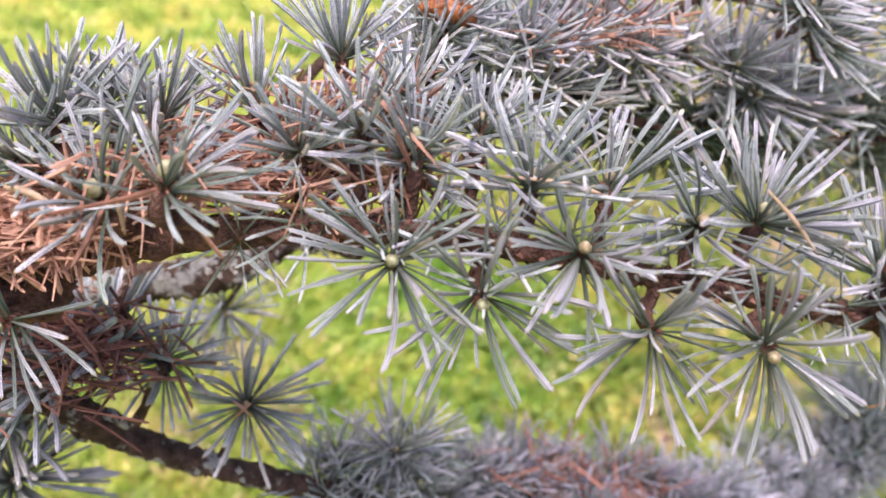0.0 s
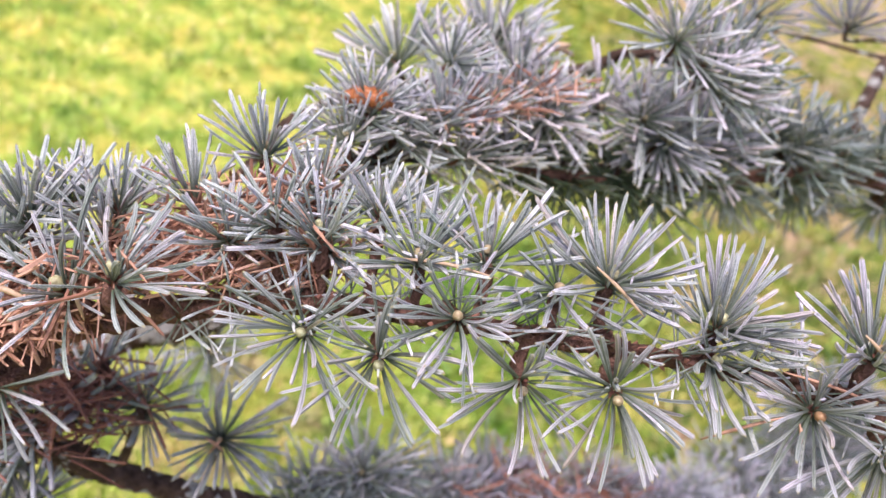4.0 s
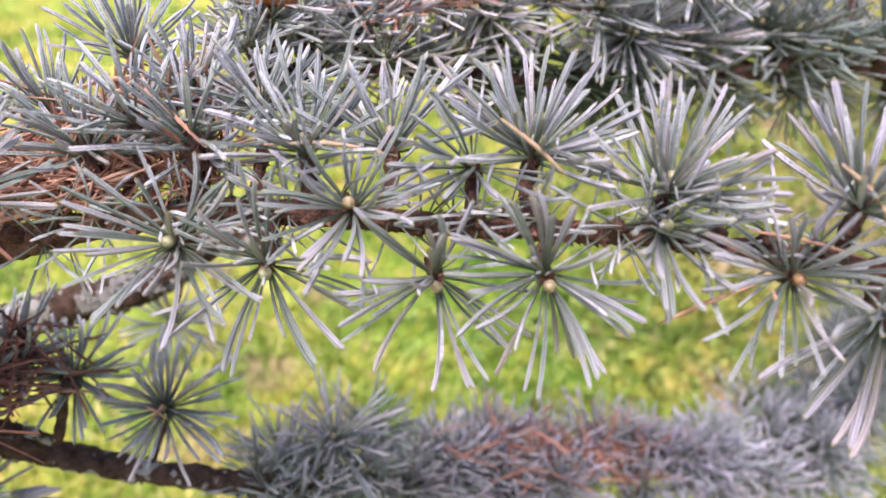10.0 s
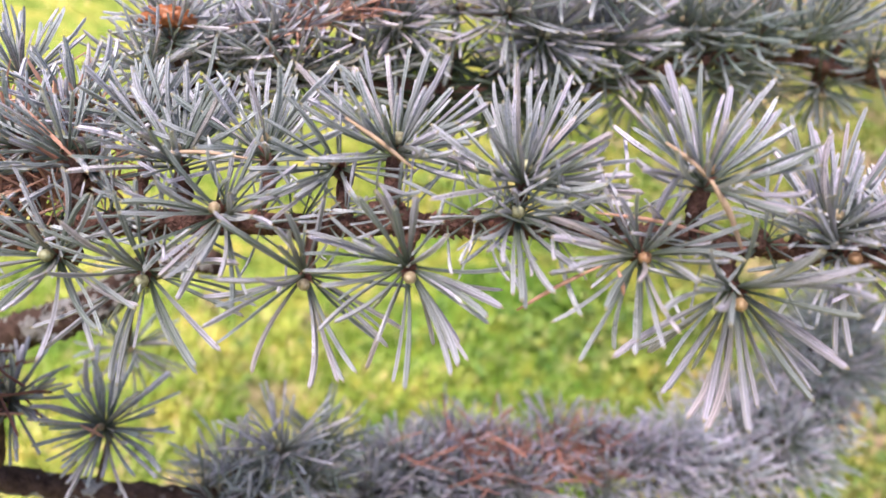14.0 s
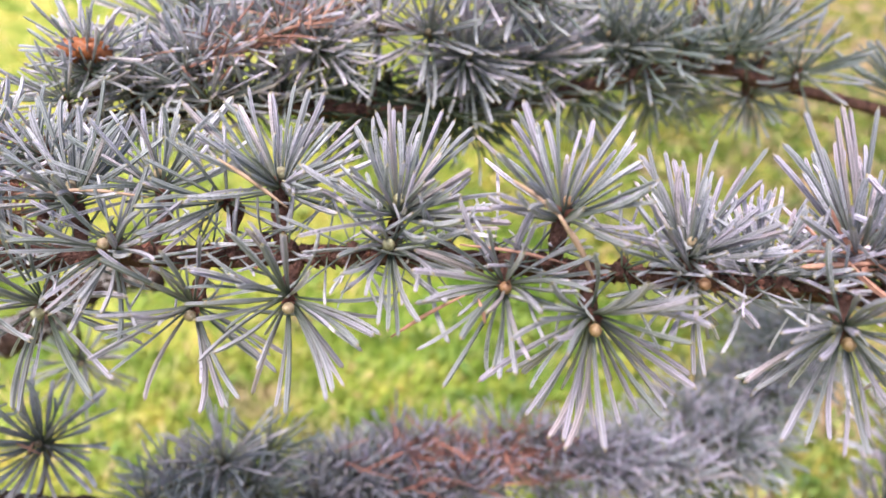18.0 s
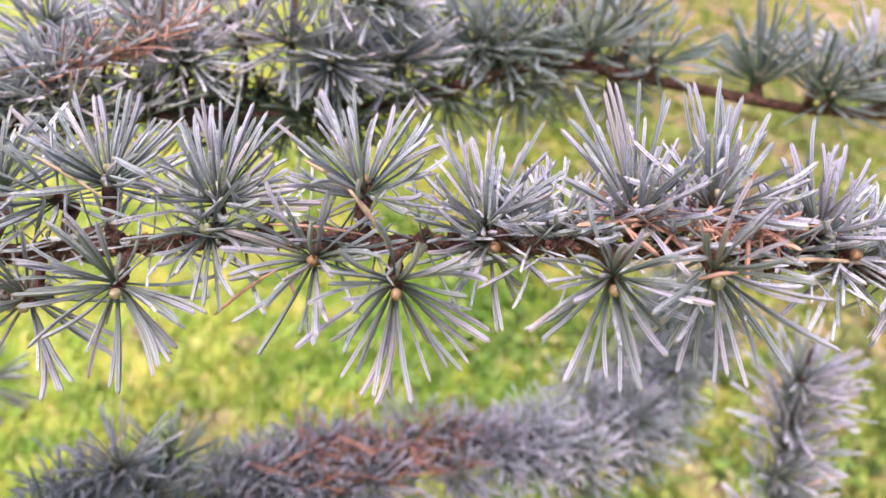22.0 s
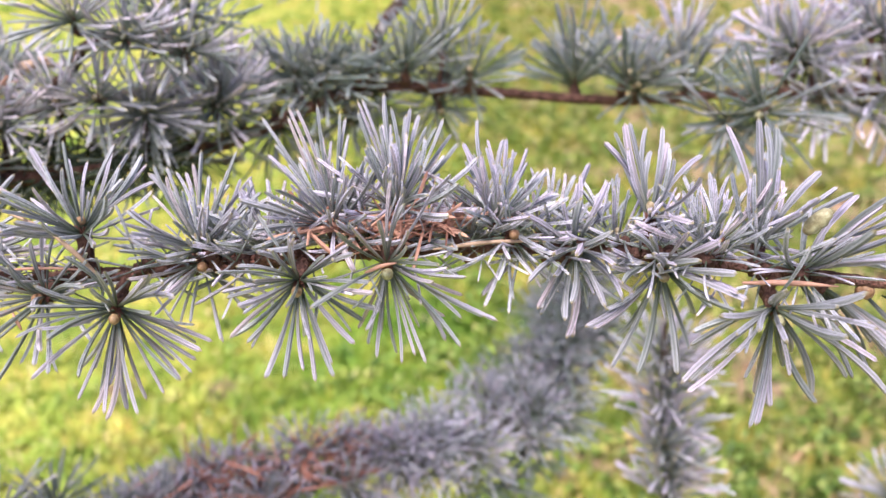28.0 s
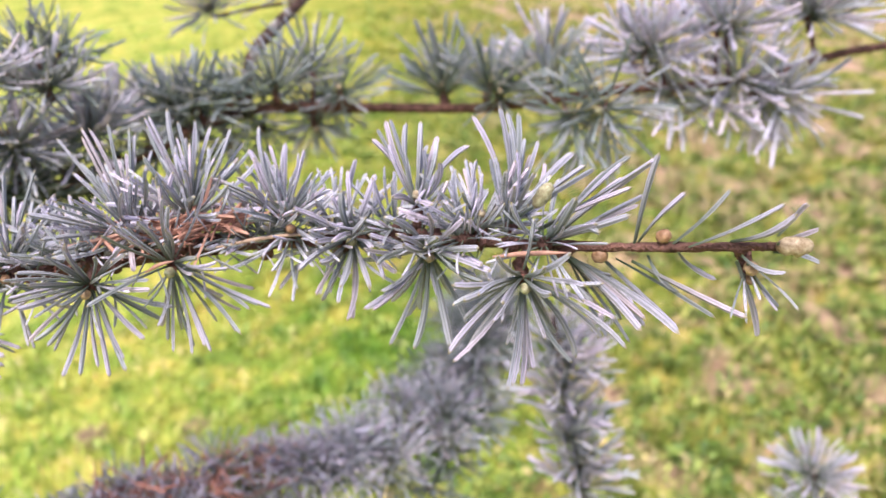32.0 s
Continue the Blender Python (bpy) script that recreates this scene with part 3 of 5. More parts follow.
def soil_mound(x, y, wide):
    """A small crumbly heap of bare soil in the grass."""
    ob = thing("soil_mound", (x, y, 0.0), "small crumbly mound of bare brown soil in the lawn", "soil mound", "soil mounds in the lawn")
    verts, faces, rings, sides = [(0, 0, 0.034)], [], 11, 30
    for i in range(1, rings + 1):
        for k in range(sides):
            a, r = 6.283 * k / sides, wide * i / rings
            q = Vector((r * math.cos(a), r * math.sin(a), 0.034 * (1 - (i / rings) ** 2) - 0.004 * (i == rings)))
            rough = 0.3 * noise.noise(q * 40 + Vector((x, y, 0))) + 0.22 * noise.noise(q * 130 + Vector((y, x, 0)))
            verts.append(q * (1 + rough) if i < rings else q * (1 + 0.3 * noise.noise(q * 25)))
    faces += [(0, 1 + k, 1 + (k + 1) % sides) for k in range(sides)]
    for i in range(rings - 1):
        for k in range(sides):
            a, b = 1 + i * sides + k, 1 + i * sides + (k + 1) % sides
            faces.append((a, a + sides, b + sides, b))
    part("mound_body", mesh_from("mound_body", verts, faces, smooth=False), SOIL, ob, (x, y, 0.0))
    return ob


grass_ground()
grass_blades()
weeds()
SOIL = dead_material("bare_soil", (0.17, 0.125, 0.065), (0.30, 0.225, 0.13))
soil_mound(-0.165, 1.415, 0.048)
soil_mound(0.063, 1.372, 0.042)


# ---- the cedar ----
def bough(at, label, slim, green, bark):
    ob = thing("cedar_branch", at, label, "branch", "blue cedar branches")
    LOOKS[ob] = (slim, green, bark)
    return ob


front = bough((-0.042, 0.1772, 1.045), "blue cedar branch with whorls of silvery needles and cream buds", False, NEEDLES, BARK)
limb("stem", front, [(-0.60, 0.33, 0.9), (-0.3, 0.24, 0.96), *[(-0.042, 0.1773, 1.045), (-0.009, 0.1737, 1.0709), (0.0257, 0.1701, 1.0943), (0.0642, 0.1659, 1.1099), (0.1047, 0.159, 1.1189), (0.1448, 0.1506, 1.1289), (0.1857, 0.1428, 1.1344), (0.2263, 0.1342, 1.1396), (0.2675, 0.1267, 1.1422), (0.3063, 0.1121, 1.1437), (0.3402, 0.0886, 1.1485), (0.3658, 0.0579, 1.1607)]], [0.012, 0.008, 0.0042, 0.003, 0.0022, 0.0018, 0.0017, 0.0016, 0.0013, 0.0009], BARK, "rough red-brown twig", 0.5)
rosette(front, (-0.016, 0.1832, 1.0994), (-0.4, 0.43, 0.81), 38, 24.0, 8, 97, bud="green", lean=(-0.03, 0.06, 0.07), spread=[(-94, 68, 19), (136, -7, 19), (107, 4, 18), (34, 83, 18), (91, 11, 17), (119, -4, 18), (114, 6, 18), (129, -28, 17), (91, -2, 17), (82, -10, 20), (60, -15, 19), (-119, 56, 18), (-120, 68, 18), (-41, 70, 20), (141, -38, 19), (72, -2, 19), (5, 67, 18), (-123, 82, 18)])
rosette(front, (-0.023, 0.1812, 1.0883), (-0.65, 0.23, 0.72), 31, 22.0, 8, 97)
rosette(front, (-0.0004, 0.1648, 1.0959), (-0.47, -0.23, 0.85), 14, 20.5, 20, 95, bud="green", size=1.35, spread=[(160, -8, 21), (160, 7, 21), (140, 1, 20), (169, 32, 21), (135, 17, 19), (154, 18, 20), (146, -5, 20), (-124, 17, 19), (126, 5, 19), (-33, 79, 22), (93, 55, 27), (79, 65, 29), (-62, 55, 20), (-78, 76, 21), (117, 53, 22), (-103, 40, 21), (-106, 19, 20), (-83, 19, 20), (-62, 19, 21), (142, 47, 20), (-46, 25, 20)])
rosette(front, (0.0111, 0.1602, 1.1067), (-0.08, 0.07, 0.99), 10, 20.5, 15, 95, bud="green", size=1.35, spread=[(111, 17, 21), (94, 26, 21), (91, 22, 20), (56, 45, 21), (58, 47, 23), (66, 24, 20), (23, 47, 20), (28, 42, 20), (11, 23, 24), (-6, 20, 22), (-37, 30, 21), (0, 7, 21), (-51, 19, 20), (-57, 17, 22), (-102, 60, 21), (-71, 62, 21), (-85, 61, 20), (-70, 54, 20), (-102, 46, 21), (80, 15, 19), (122, 8, 20), (72, 31, 20), (-30, 41, 21)])
rosette(front, (-0.0156, 0.1612, 1.0613), (-0.21, -0.94, 0.27), 19, 22.0, 42, 100, single=True, bud="green")
rosette(front, (0.0321, 0.1768, 1.1121), (-0.27, 0.34, 0.9), 25, 20.5, 8, 98, lean=(-0.03, 0.06, 0.07), spread=[(128, 41, 19), (124, 46, 19), (103, 47, 18), (-92, 57, 18), (76, 36, 17), (58, 31, 18), (-144, 37, 18), (142, 12, 17), (-167, 8, 21), (121, 11, 20), (-12, 60, 19), (1, 40, 18), (-22, 36, 18), (-31, 24, 20), (-58, 23, 19), (-51, 46, 19), (-116, 28, 18), (-137, 17, 18), (-31, 33, 19), (-72, 66, 17), (109, 13, 18), (-135, 45, 18), (-104, 18, 19)])
rosette(front, (0.0549, 0.1765, 1.117), (-0.14, -0.02, 0.99), 19, 17.1, 15, 98, spread=[(-167, 31, 17), (-128, 37, 19), (125, 53, 19), (98, 12, 19), (52, 52, 19), (-115, 43, 18), (-74, 45, 18), (-52, 40, 19), (-32, 29, 18), (-61, 31, 18), (-65, 20, 19), (-53, 9, 18), (-118, 23, 19), (-74, 32, 17), (-132, 20, 19), (-39, 1, 17), (87, 33, 17), (-140, 49, 19)])
rosette(front, (0.0762, 0.169, 1.1245), (-0.22, 0.34, 0.91), 24, 21.3, 8, 98, wide=1.01, lean=(-0.03, 0.06, 0.07), spread=[(138, 8, 19), (146, 31, 22), (123, 22, 20), (129, 34, 22), (113, 22, 21), (126, 51, 23), (106, 40, 20), (108, 59, 21), (92, 59, 20), (-141, 30, 21), (63, 40, 22), (57, 41, 20), (-96, 46, 20), (-102, 42, 21), (-79, 34, 21), (-91, 34, 21), (-143, 17, 22), (-124, 30, 20), (56, 29, 21), (54, 66, 27), (51, 43, 22)])
rosette(front, (0.0928, 0.1741, 1.1262), (-0.2, 0.42, 0.88), 38, 24.0, 8, 97, wide=1.01, lean=(-0.03, 0.06, 0.07))
rosette(front, (0.0352, 0.1983, 1.1244), (-0.22, 0.33, 0.92), 44, 19.0, 8, 72, lean=(-0.03, 0.06, 0.07))
rosette(front, (0.0204, 0.1895, 1.1125), (-0.52, 0.51, 0.69), 35, 19.0, 5, 60, lean=(-0.03, 0.06, 0.07))
rosette(front, (0.0028, 0.1907, 1.1028), (-0.31, 0.43, 0.85), 44, 19.0, 8, 72, lean=(-0.03, 0.06, 0.07))
rosette(front, (0.0503, 0.1891, 1.1236), (-0.1, 0.41, 0.9), 47, 19.0, 8, 97, lean=(-0.03, 0.06, 0.07))
rosette(front, (0.0657, 0.1829, 1.1257), (-0.22, 0.33, 0.92), 45, 19.0, 8, 97, lean=(-0.03, 0.06, 0.07))
rosette(front, (-0.0105, 0.1972, 1.0972), (-0.5, 0.42, 0.76), 45, 19.0, 8, 97, lean=(-0.03, 0.06, 0.07))
rosette(front, (0.0543, 0.1571, 1.1069), (-0.22, -0.76, 0.61), 9, 18.9, 45, 104, bud="green", spread=[(-147, -13, 22), (-136, -31, 21), (-127, -26, 22), (-104, 1, 21), (-85, -25, 22), (-92, 10, 20), (-56, -26, 22), (-32, -3, 22), (-34, -5, 22), (-54, -6, 22), (-30, 39, 22), (-3, 36, 20), (-21, 61, 21), (-25, 59, 22), (-81, 52, 22), (36, 80, 20), (-129, 66, 20), (139, 53, 21), (-175, 43, 22), (-168, 33, 23), (-166, 26, 22), (-177, 4, 21), (-168, 5, 21), (-138, 26, 21), (-155, 4, 22), (-126, 21, 21), (-81, 25, 21)])
rosette(front, (0.072, 0.1545, 1.1067), (0.05, -0.99, 0.15), 9, 18.9, 45, 104, bud="green", wide=1.01, lean=(0.03, -0.07, -0.09), spread=[(-157, -23, 24), (-137, -23, 23), (-156, -72, 22), (-118, -60, 24), (-108, -58, 24), (-47, -37, 23), (-48, -32, 22), (-38, -18, 23), (-24, -1, 22), (-4, -13, 23), (2, -28, 22), (-45, 33, 21), (-20, 25, 23), (160, 71, 23), (123, 88, 22), (-118, 76, 23), (-150, 41, 23), (-146, 50, 22), (-129, 28, 22), (-95, 49, 24), (-116, 64, 24), (-39, -20, 22), (7, -18, 23)])
rosette(front, (0.0867, 0.1568, 1.1212), (-0.27, -0.61, 0.74), 9, 18.0, 45, 104, wide=1.01, spread=[(-158, -19, 18), (-121, -46, 19), (-112, -10, 19), (-114, 0, 19), (-116, -11, 19), (-75, -36, 20), (-92, 5, 19), (-81, -4, 19), (-60, 31, 18), (-60, 36, 19), (-73, 46, 17), (-40, 53, 18), (14, 37, 18), (64, 41, 18), (44, 60, 19), (-136, 42, 18), (170, 50, 17), (90, 22, 19), (-160, 22, 19), (-156, 16, 19), (-156, 10, 19), (162, 20, 19), (-50, 37, 18)])
rosette(front, (0.1038, 0.1488, 1.1138), (0, -0.99, 0.13), 9, 18.9, 45, 104, wide=1.02, spread=[(-141, -8, 22), (-132, -54, 22), (-156, -37, 22), (-171, -14, 20), (-150, 17, 22), (-136, 23, 22), (-78, -56, 22), (-63, -33, 22), (-61, -31, 22), (-13, -37, 20), (-55, -25, 22), (-19, -32, 22), (-19, -16, 22), (-111, 34, 23), (2, -3, 21), (9, 0, 22), (-48, 79, 21), (-101, 57, 23), (-113, 66, 22), (-163, 42, 22), (-179, 38, 22), (-108, 50, 21), (-116, 58, 21)])
rosette(front, (0.1231, 0.1454, 1.1204), (0.07, -0.99, 0.1), 9, 17.9, 45, 104, wide=1.02, lean=(0.03, -0.06, -0.07), spread=[(-140, -17, 18), (-123, -59, 21), (-144, -21, 21), (-95, -53, 22), (-86, -48, 23), (-7, -68, 20), (-16, -58, 20), (-20, -48, 19), (-63, -29, 22), (-59, -25, 21), (-49, -27, 21), (-37, -8, 19), (-43, 1, 19), (-31, 2, 20), (-2, -8, 19), (-5, 12, 21), (-70, 53, 21), (-119, 40, 21), (-125, 45, 21), (-102, 76, 20), (-129, 67, 19), (-165, 65, 20), (-164, 68, 21), (-169, 56, 20), (-175, 36, 19), (-179, 19, 21), (177, 14, 20), (-176, 6, 20), (-168, 1, 20), (-145, 9, 20), (-144, 20, 19)])
rosette(front, (0.1082, 0.1638, 1.1301), (-0.26, -0.61, 0.75), 3, 18.0, 30, 100, wide=1.02, spread=[(-157, -15, 19), (-155, -22, 19), (-174, -15, 17), (-139, -5, 19), (-137, -3, 17), (-132, 23, 18), (146, 41, 17), (-162, 37, 19), (98, 39, 19), (-169, 54, 19), (46, 1, 19), (24, 2, 18), (-78, 13, 17), (-42, 8, 19), (-43, 19, 17), (-111, 10, 20), (51, 4, 17), (-153, -37, 17), (-146, 32, 18), (-159, 22, 18), (-161, 3, 18)])
rosette(front, (0.1194, 0.1649, 1.1345), (0.01, 0.16, 0.99), 31, 21.1, 8, 98, wide=1.02, lean=(-0.01, 0.06, 0.08), spread=[(134, 29, 22), (126, 29, 20), (124, 39, 21), (123, 46, 22), (104, 40, 21), (86, 42, 23), (64, 60, 21), (57, 19, 22), (24, 67, 22), (31, 34, 22), (-13, 47, 21), (-17, 42, 22), (-102, 35, 23), (-54, 41, 21), (-81, 30, 22), (-51, 30, 22), (-47, 16, 21), (-71, 38, 22), (69, 18, 22), (67, 14, 20), (79, 15, 20), (-125, 42, 21), (-168, 27, 22), (-146, 4, 21), (-78, 27, 22), (-167, 38, 21), (-106, 44, 21), (150, 25, 24), (152, 25, 27)])
rosette(front, (0.1434, 0.1555, 1.1364), (-0, 0.14, 0.99), 32, 21.7, 8, 98, bud="green", wide=1.03, lean=(-0.01, 0.06, 0.08), spread=[(121, 27, 22), (111, 40, 22), (109, 59, 22), (98, 43, 22), (91, 51, 22), (69, 60, 23), (76, 45, 21), (64, 37, 21), (55, 56, 22), (48, 47, 22), (35, 43, 23), (109, 32, 22), (104, 20, 20), (-140, 47, 20), (-136, 43, 20), (-113, 46, 20), (83, 20, 20), (35, 36, 22), (-33, 48, 21), (-61, 41, 21), (-67, 48, 21), (-33, 25, 22), (-21, 28, 22), (-30, 18, 21), (-13, 7, 23), (-20, 7, 21), (-53, 39, 21), (-59, 34, 22), (-123, 34, 21), (-119, 29, 23), (-122, 24, 20), (78, 13, 20)])
rosette(front, (0.1421, 0.1493, 1.1321), (-0.16, -0.74, 0.65), 9, 14.5, 45, 104, wide=1.03, spread=[(-117, 30, 18), (-129, 20, 17), (-123, 13, 18), (-115, 10, 19), (-27, 61, 19), (30, 78, 17), (-33, 6, 17), (-25, 6, 18), (-96, -15, 19), (-90, -20, 19), (-79, -43, 18), (-70, -16, 18), (-53, -5, 18), (-105, 4, 18), (-63, 17, 17), (-37, 37, 20), (-113, 43, 18)])
rosette(front, (0.1739, 0.1463, 1.145), (0.04, 0.12, 0.99), 26, 21.5, 10, 98, bud="tan", wide=1.04, lean=(-0, 0.06, 0.08), spread=[(164, 32, 23), (129, 35, 21), (131, 49, 23), (135, 45, 22), (104, 29, 21), (102, 36, 20), (102, 53, 22), (69, 34, 22), (40, 55, 22), (51, 18, 21), (39, 28, 22), (28, 20, 20), (-48, 45, 22), (-52, 36, 21), (-148, 26, 21), (-121, 34, 21), (-126, 27, 22), (-137, 38, 21), (-163, 41, 22), (50, 37, 22), (-72, 17, 20), (-71, 19, 21), (-149, 18, 21), (-60, 26, 20)])
rosette(front, (0.1639, 0.1396, 1.1321), (-0.17, -0.86, 0.49), 9, 18.4, 45, 104, bud="tan", wide=1.04, spread=[(-149, -25, 21), (-123, -3, 18), (-127, -36, 23), (-101, -19, 18), (-89, -14, 20), (-83, -5, 19), (-81, 24, 19), (-168, -9, 18), (-148, 9, 20), (-167, 15, 20), (174, 16, 19), (167, 25, 19), (-152, 53, 19), (-150, 65, 17), (145, 49, 19), (37, 77, 17), (-96, 55, 20), (-66, 76, 18), (-15, 49, 19), (-25, 42, 19), (-47, 29, 17), (-44, 28, 19), (-11, 22, 20), (-113, 19, 18)])
rosette(front, (0.1802, 0.1334, 1.1307), (-0.05, -1, -0.05), 9, 19.8, 45, 104, bud="tan", wide=1.04, lean=(0.01, -0.16, -0.23), spread=[(-165, -32, 25), (-147, 10, 22), (165, -55, 23), (158, -63, 22), (-140, -52, 23), (-149, -69, 23), (-117, -50, 24), (-107, -50, 24), (-104, -50, 25), (-90, -61, 24), (-79, -46, 25), (-50, -56, 23), (-66, -65, 23), (-32, -50, 22), (-48, -29, 23), (-35, -34, 23), (-30, -27, 22), (-33, -14, 23), (-59, 27, 23), (12, -43, 22), (-42, 28, 23), (-50, 45, 24), (-52, 45, 23), (-79, 55, 23), (-86, 55, 24), (-141, 31, 22), (-141, 25, 21), (-146, 43, 21), (-129, 22, 21), (-119, 18, 22), (-15, -21, 23), (16, -62, 22), (-45, 38, 24)])
rosette(front, (0.1999, 0.1435, 1.1398), (-0.07, 0.09, 0.99), 31, 20.5, 8, 98, wide=1.05, lean=(-0, 0.06, 0.08), spread=[(130, 39, 22), (125, 44, 23), (117, 49, 21), (81, 25, 20), (90, 59, 20), (77, 62, 23), (41, 56, 20), (32, 59, 25), (31, 40, 21), (14, 44, 20), (-75, 55, 20), (68, 18, 21), (113, 19, 20), (-162, 44, 20), (-135, 38, 22), (-117, 36, 22), (-143, 33, 20), (-52, 45, 20), (-45, 48, 20), (-46, 40, 20), (2, 40, 20), (48, 14, 21), (99, 39, 20), (59, 23, 22)])
rosette(front, (0.2001, 0.1384, 1.1379), (0.06, -0.95, 0.31), 9, 17.3, 45, 104, bud="tan", wide=1.05, spread=[(-16, -12, 18), (-10, -33, 18), (20, -50, 19), (-77, -50, 19), (-72, -63, 20), (-113, 10, 18), (-122, 8, 18), (6, 3, 18), (10, 13, 19), (15, -3, 18), (-157, 39, 19), (-156, 48, 19), (-173, 21, 19), (-172, 31, 17), (-149, 26, 19), (3, -62, 18), (-122, -7, 19), (-150, 11, 18), (6, -12, 20)])
rosette(front, (0.2217, 0.1229, 1.1403), (-0.21, -0.97, -0.11), 9, 18.9, 45, 104, bud="tan", wide=1.06, lean=(-0, -0.15, -0.23), spread=[(-168, -33, 20), (-169, -46, 19), (-172, -53, 20), (-131, -51, 23), (-114, -54, 22), (-94, -55, 20), (-84, -53, 23), (-66, -48, 20), (-69, -48, 23), (-102, 18, 18), (-152, 11, 18), (-136, 13, 19), (-150, 35, 18), (-169, 21, 19), (-137, 31, 20), (-126, 32, 19), (-135, 50, 18), (-93, 62, 19), (-101, 64, 19), (-160, 11, 18), (-45, -36, 19), (-43, 39, 20), (-36, 45, 19), (29, -48, 18), (-39, 10, 20), (-30, 13, 18), (-116, 53, 19), (-67, 46, 19), (-4, -41, 19)])
rosette(front, (0.2316, 0.1398, 1.1447), (0, 0.14, 0.99), 46, 22.0, 5, 98, wide=1.06, lean=(0.01, 0.05, 0.08), spread=[(135, 48, 31), (120, 57, 30), (114, 58, 29), (122, 55, 28), (96, 63, 29), (71, 65, 27), (63, 64, 26), (73, 30, 27), (121, 28, 27), (127, 25, 26), (90, 32, 26), (94, 27, 26), (84, 30, 25), (100, 21, 25), (-145, 40, 25), (-140, 36, 25), (-136, 43, 25), (-161, 29, 26), (-145, 19, 24), (-139, 28, 25), (-83, 53, 26), (51, 26, 25), (59, 20, 26), (-91, 54, 25), (39, 26, 25), (-61, 51, 26), (-81, 46, 27), (-69, 29, 25), (27, 41, 25), (-116, 45, 27)])
rosette(front, (0.2416, 0.1211, 1.1436), (-0.16, -0.98, -0.07), 9, 18.8, 45, 104, wide=1.06, lean=(-0, -0.15, -0.23), spread=[(-144, 0, 23), (99, -64, 23), (146, -69, 22), (-122, -72, 23), (-165, -76, 22), (133, -84, 21), (-74, -78, 23), (-84, -59, 23), (-67, -58, 22), (-69, -46, 24), (-32, -51, 23), (-50, -32, 25), (1, -50, 22), (-19, -37, 22), (-37, -15, 25), (3, -32, 22), (-51, 16, 23), (-73, 21, 22), (-37, -14, 28), (-68, 29, 23), (-138, 45, 23), (-128, 50, 23), (53, -56, 21), (-83, 50, 22), (-86, 42, 22), (-109, 57, 22), (44, 86, 21), (-73, 71, 23), (6, 60, 22), (39, -52, 21)])
rosette(front, (0.2471, 0.1369, 1.1497), (0.1, 0.23, 0.97), 43, 21.1, 5, 98, wide=1.06, lean=(0, 0.05, 0.08), spread=[(119, 52, 25), (119, 55, 27), (116, 57, 27), (97, 64, 27), (88, 58, 24), (72, 50, 23), (66, 59, 24), (63, 41, 25), (93, 37, 23), (58, 35, 23), (49, 37, 23), (43, 42, 25), (42, 27, 25), (-83, 49, 24), (50, 16, 23), (-101, 44, 24), (64, 12, 23), (37, 23, 24), (-97, 38, 25), (86, 36, 23)])
rosette(front, (0.2704, 0.1314, 1.1465), (0.26, 0.01, 0.96), 39, 20.3, 8, 98, wide=1.06, lean=(0, 0.05, 0.08), spread=[(101, 58, 25), (116, 48, 21), (94, 59, 20), (102, 52, 18), (71, 57, 20), (66, 64, 20), (60, 44, 19), (64, 29, 19), (59, 33, 20), (175, 34, 19), (-175, 43, 19), (-163, 43, 19), (90, 28, 18), (-149, 53, 20), (-137, 49, 19), (-123, 52, 21), (32, 61, 19), (33, 23, 20), (30, 21, 20), (-81, 42, 19), (-104, 38, 20), (-83, 31, 19), (102, 29, 20), (104, 43, 18), (-124, 26, 19)])
rosette(front, (0.2714, 0.1232, 1.1467), (-0.1, -0.78, 0.61), 20, 17.1, 42, 100, bud="tan", wide=1.06)
rosette(front, (0.2864, 0.12, 1.1434), (-0.23, -0.91, 0.35), 9, 14.8, 45, 104, wide=1.45, lean=(-0.02, -0.1, -0.17), spread=[(179, 38, 18), (-143, 31, 17), (-131, 25, 18), (-144, 0, 19), (-128, 9, 17), (-140, -29, 18), (-112, -14, 17), (-112, -48, 21), (-106, -49, 21), (-79, -5, 19), (-66, -5, 19), (-88, -13, 18), (-83, 20, 18), (-49, 10, 17), (-140, -40, 18), (-117, 73, 17), (79, 76, 18), (59, 71, 21), (26, 61, 18), (-83, 43, 19), (-57, 1, 17), (-114, 27, 19), (-115, -27, 19)])
rosette(front, (0.3034, 0.118, 1.1515), (0.04, 0.3, 0.95), 4, 20.2, 4, 46, wide=1.45, lean=(0.01, 0.05, 0.08), spread=[(123, 43, 21), (124, 54, 22), (114, 59, 23), (109, 60, 23), (87, 62, 21), (66, 63, 21), (67, 21, 22), (67, 13, 22), (57, 32, 22), (-77, 53, 20), (84, 12, 22), (31, 25, 22), (-122, 31, 21), (-93, 26, 21)])
rosette(front, (0.304, 0.11, 1.1421), (-0.23, -0.97, -0.03), 9, 17.9, 45, 104, wide=1.45, lean=(-0.02, -0.13, -0.21), spread=[(-171, -33, 22), (-168, -37, 21), (154, -57, 20), (-145, -50, 26), (-124, -56, 25), (-84, -56, 25), (-42, -62, 22), (-145, 15, 19), (-154, 24, 22), (-165, 31, 19), (-125, 34, 20), (-135, 47, 22), (-131, 39, 21), (-105, 54, 21), (-63, 48, 19), (-64, 25, 20), (-69, 3, 21), (4, -51, 20), (-66, 13, 20), (-97, 38, 22), (-63, 9, 22), (153, -72, 22)])
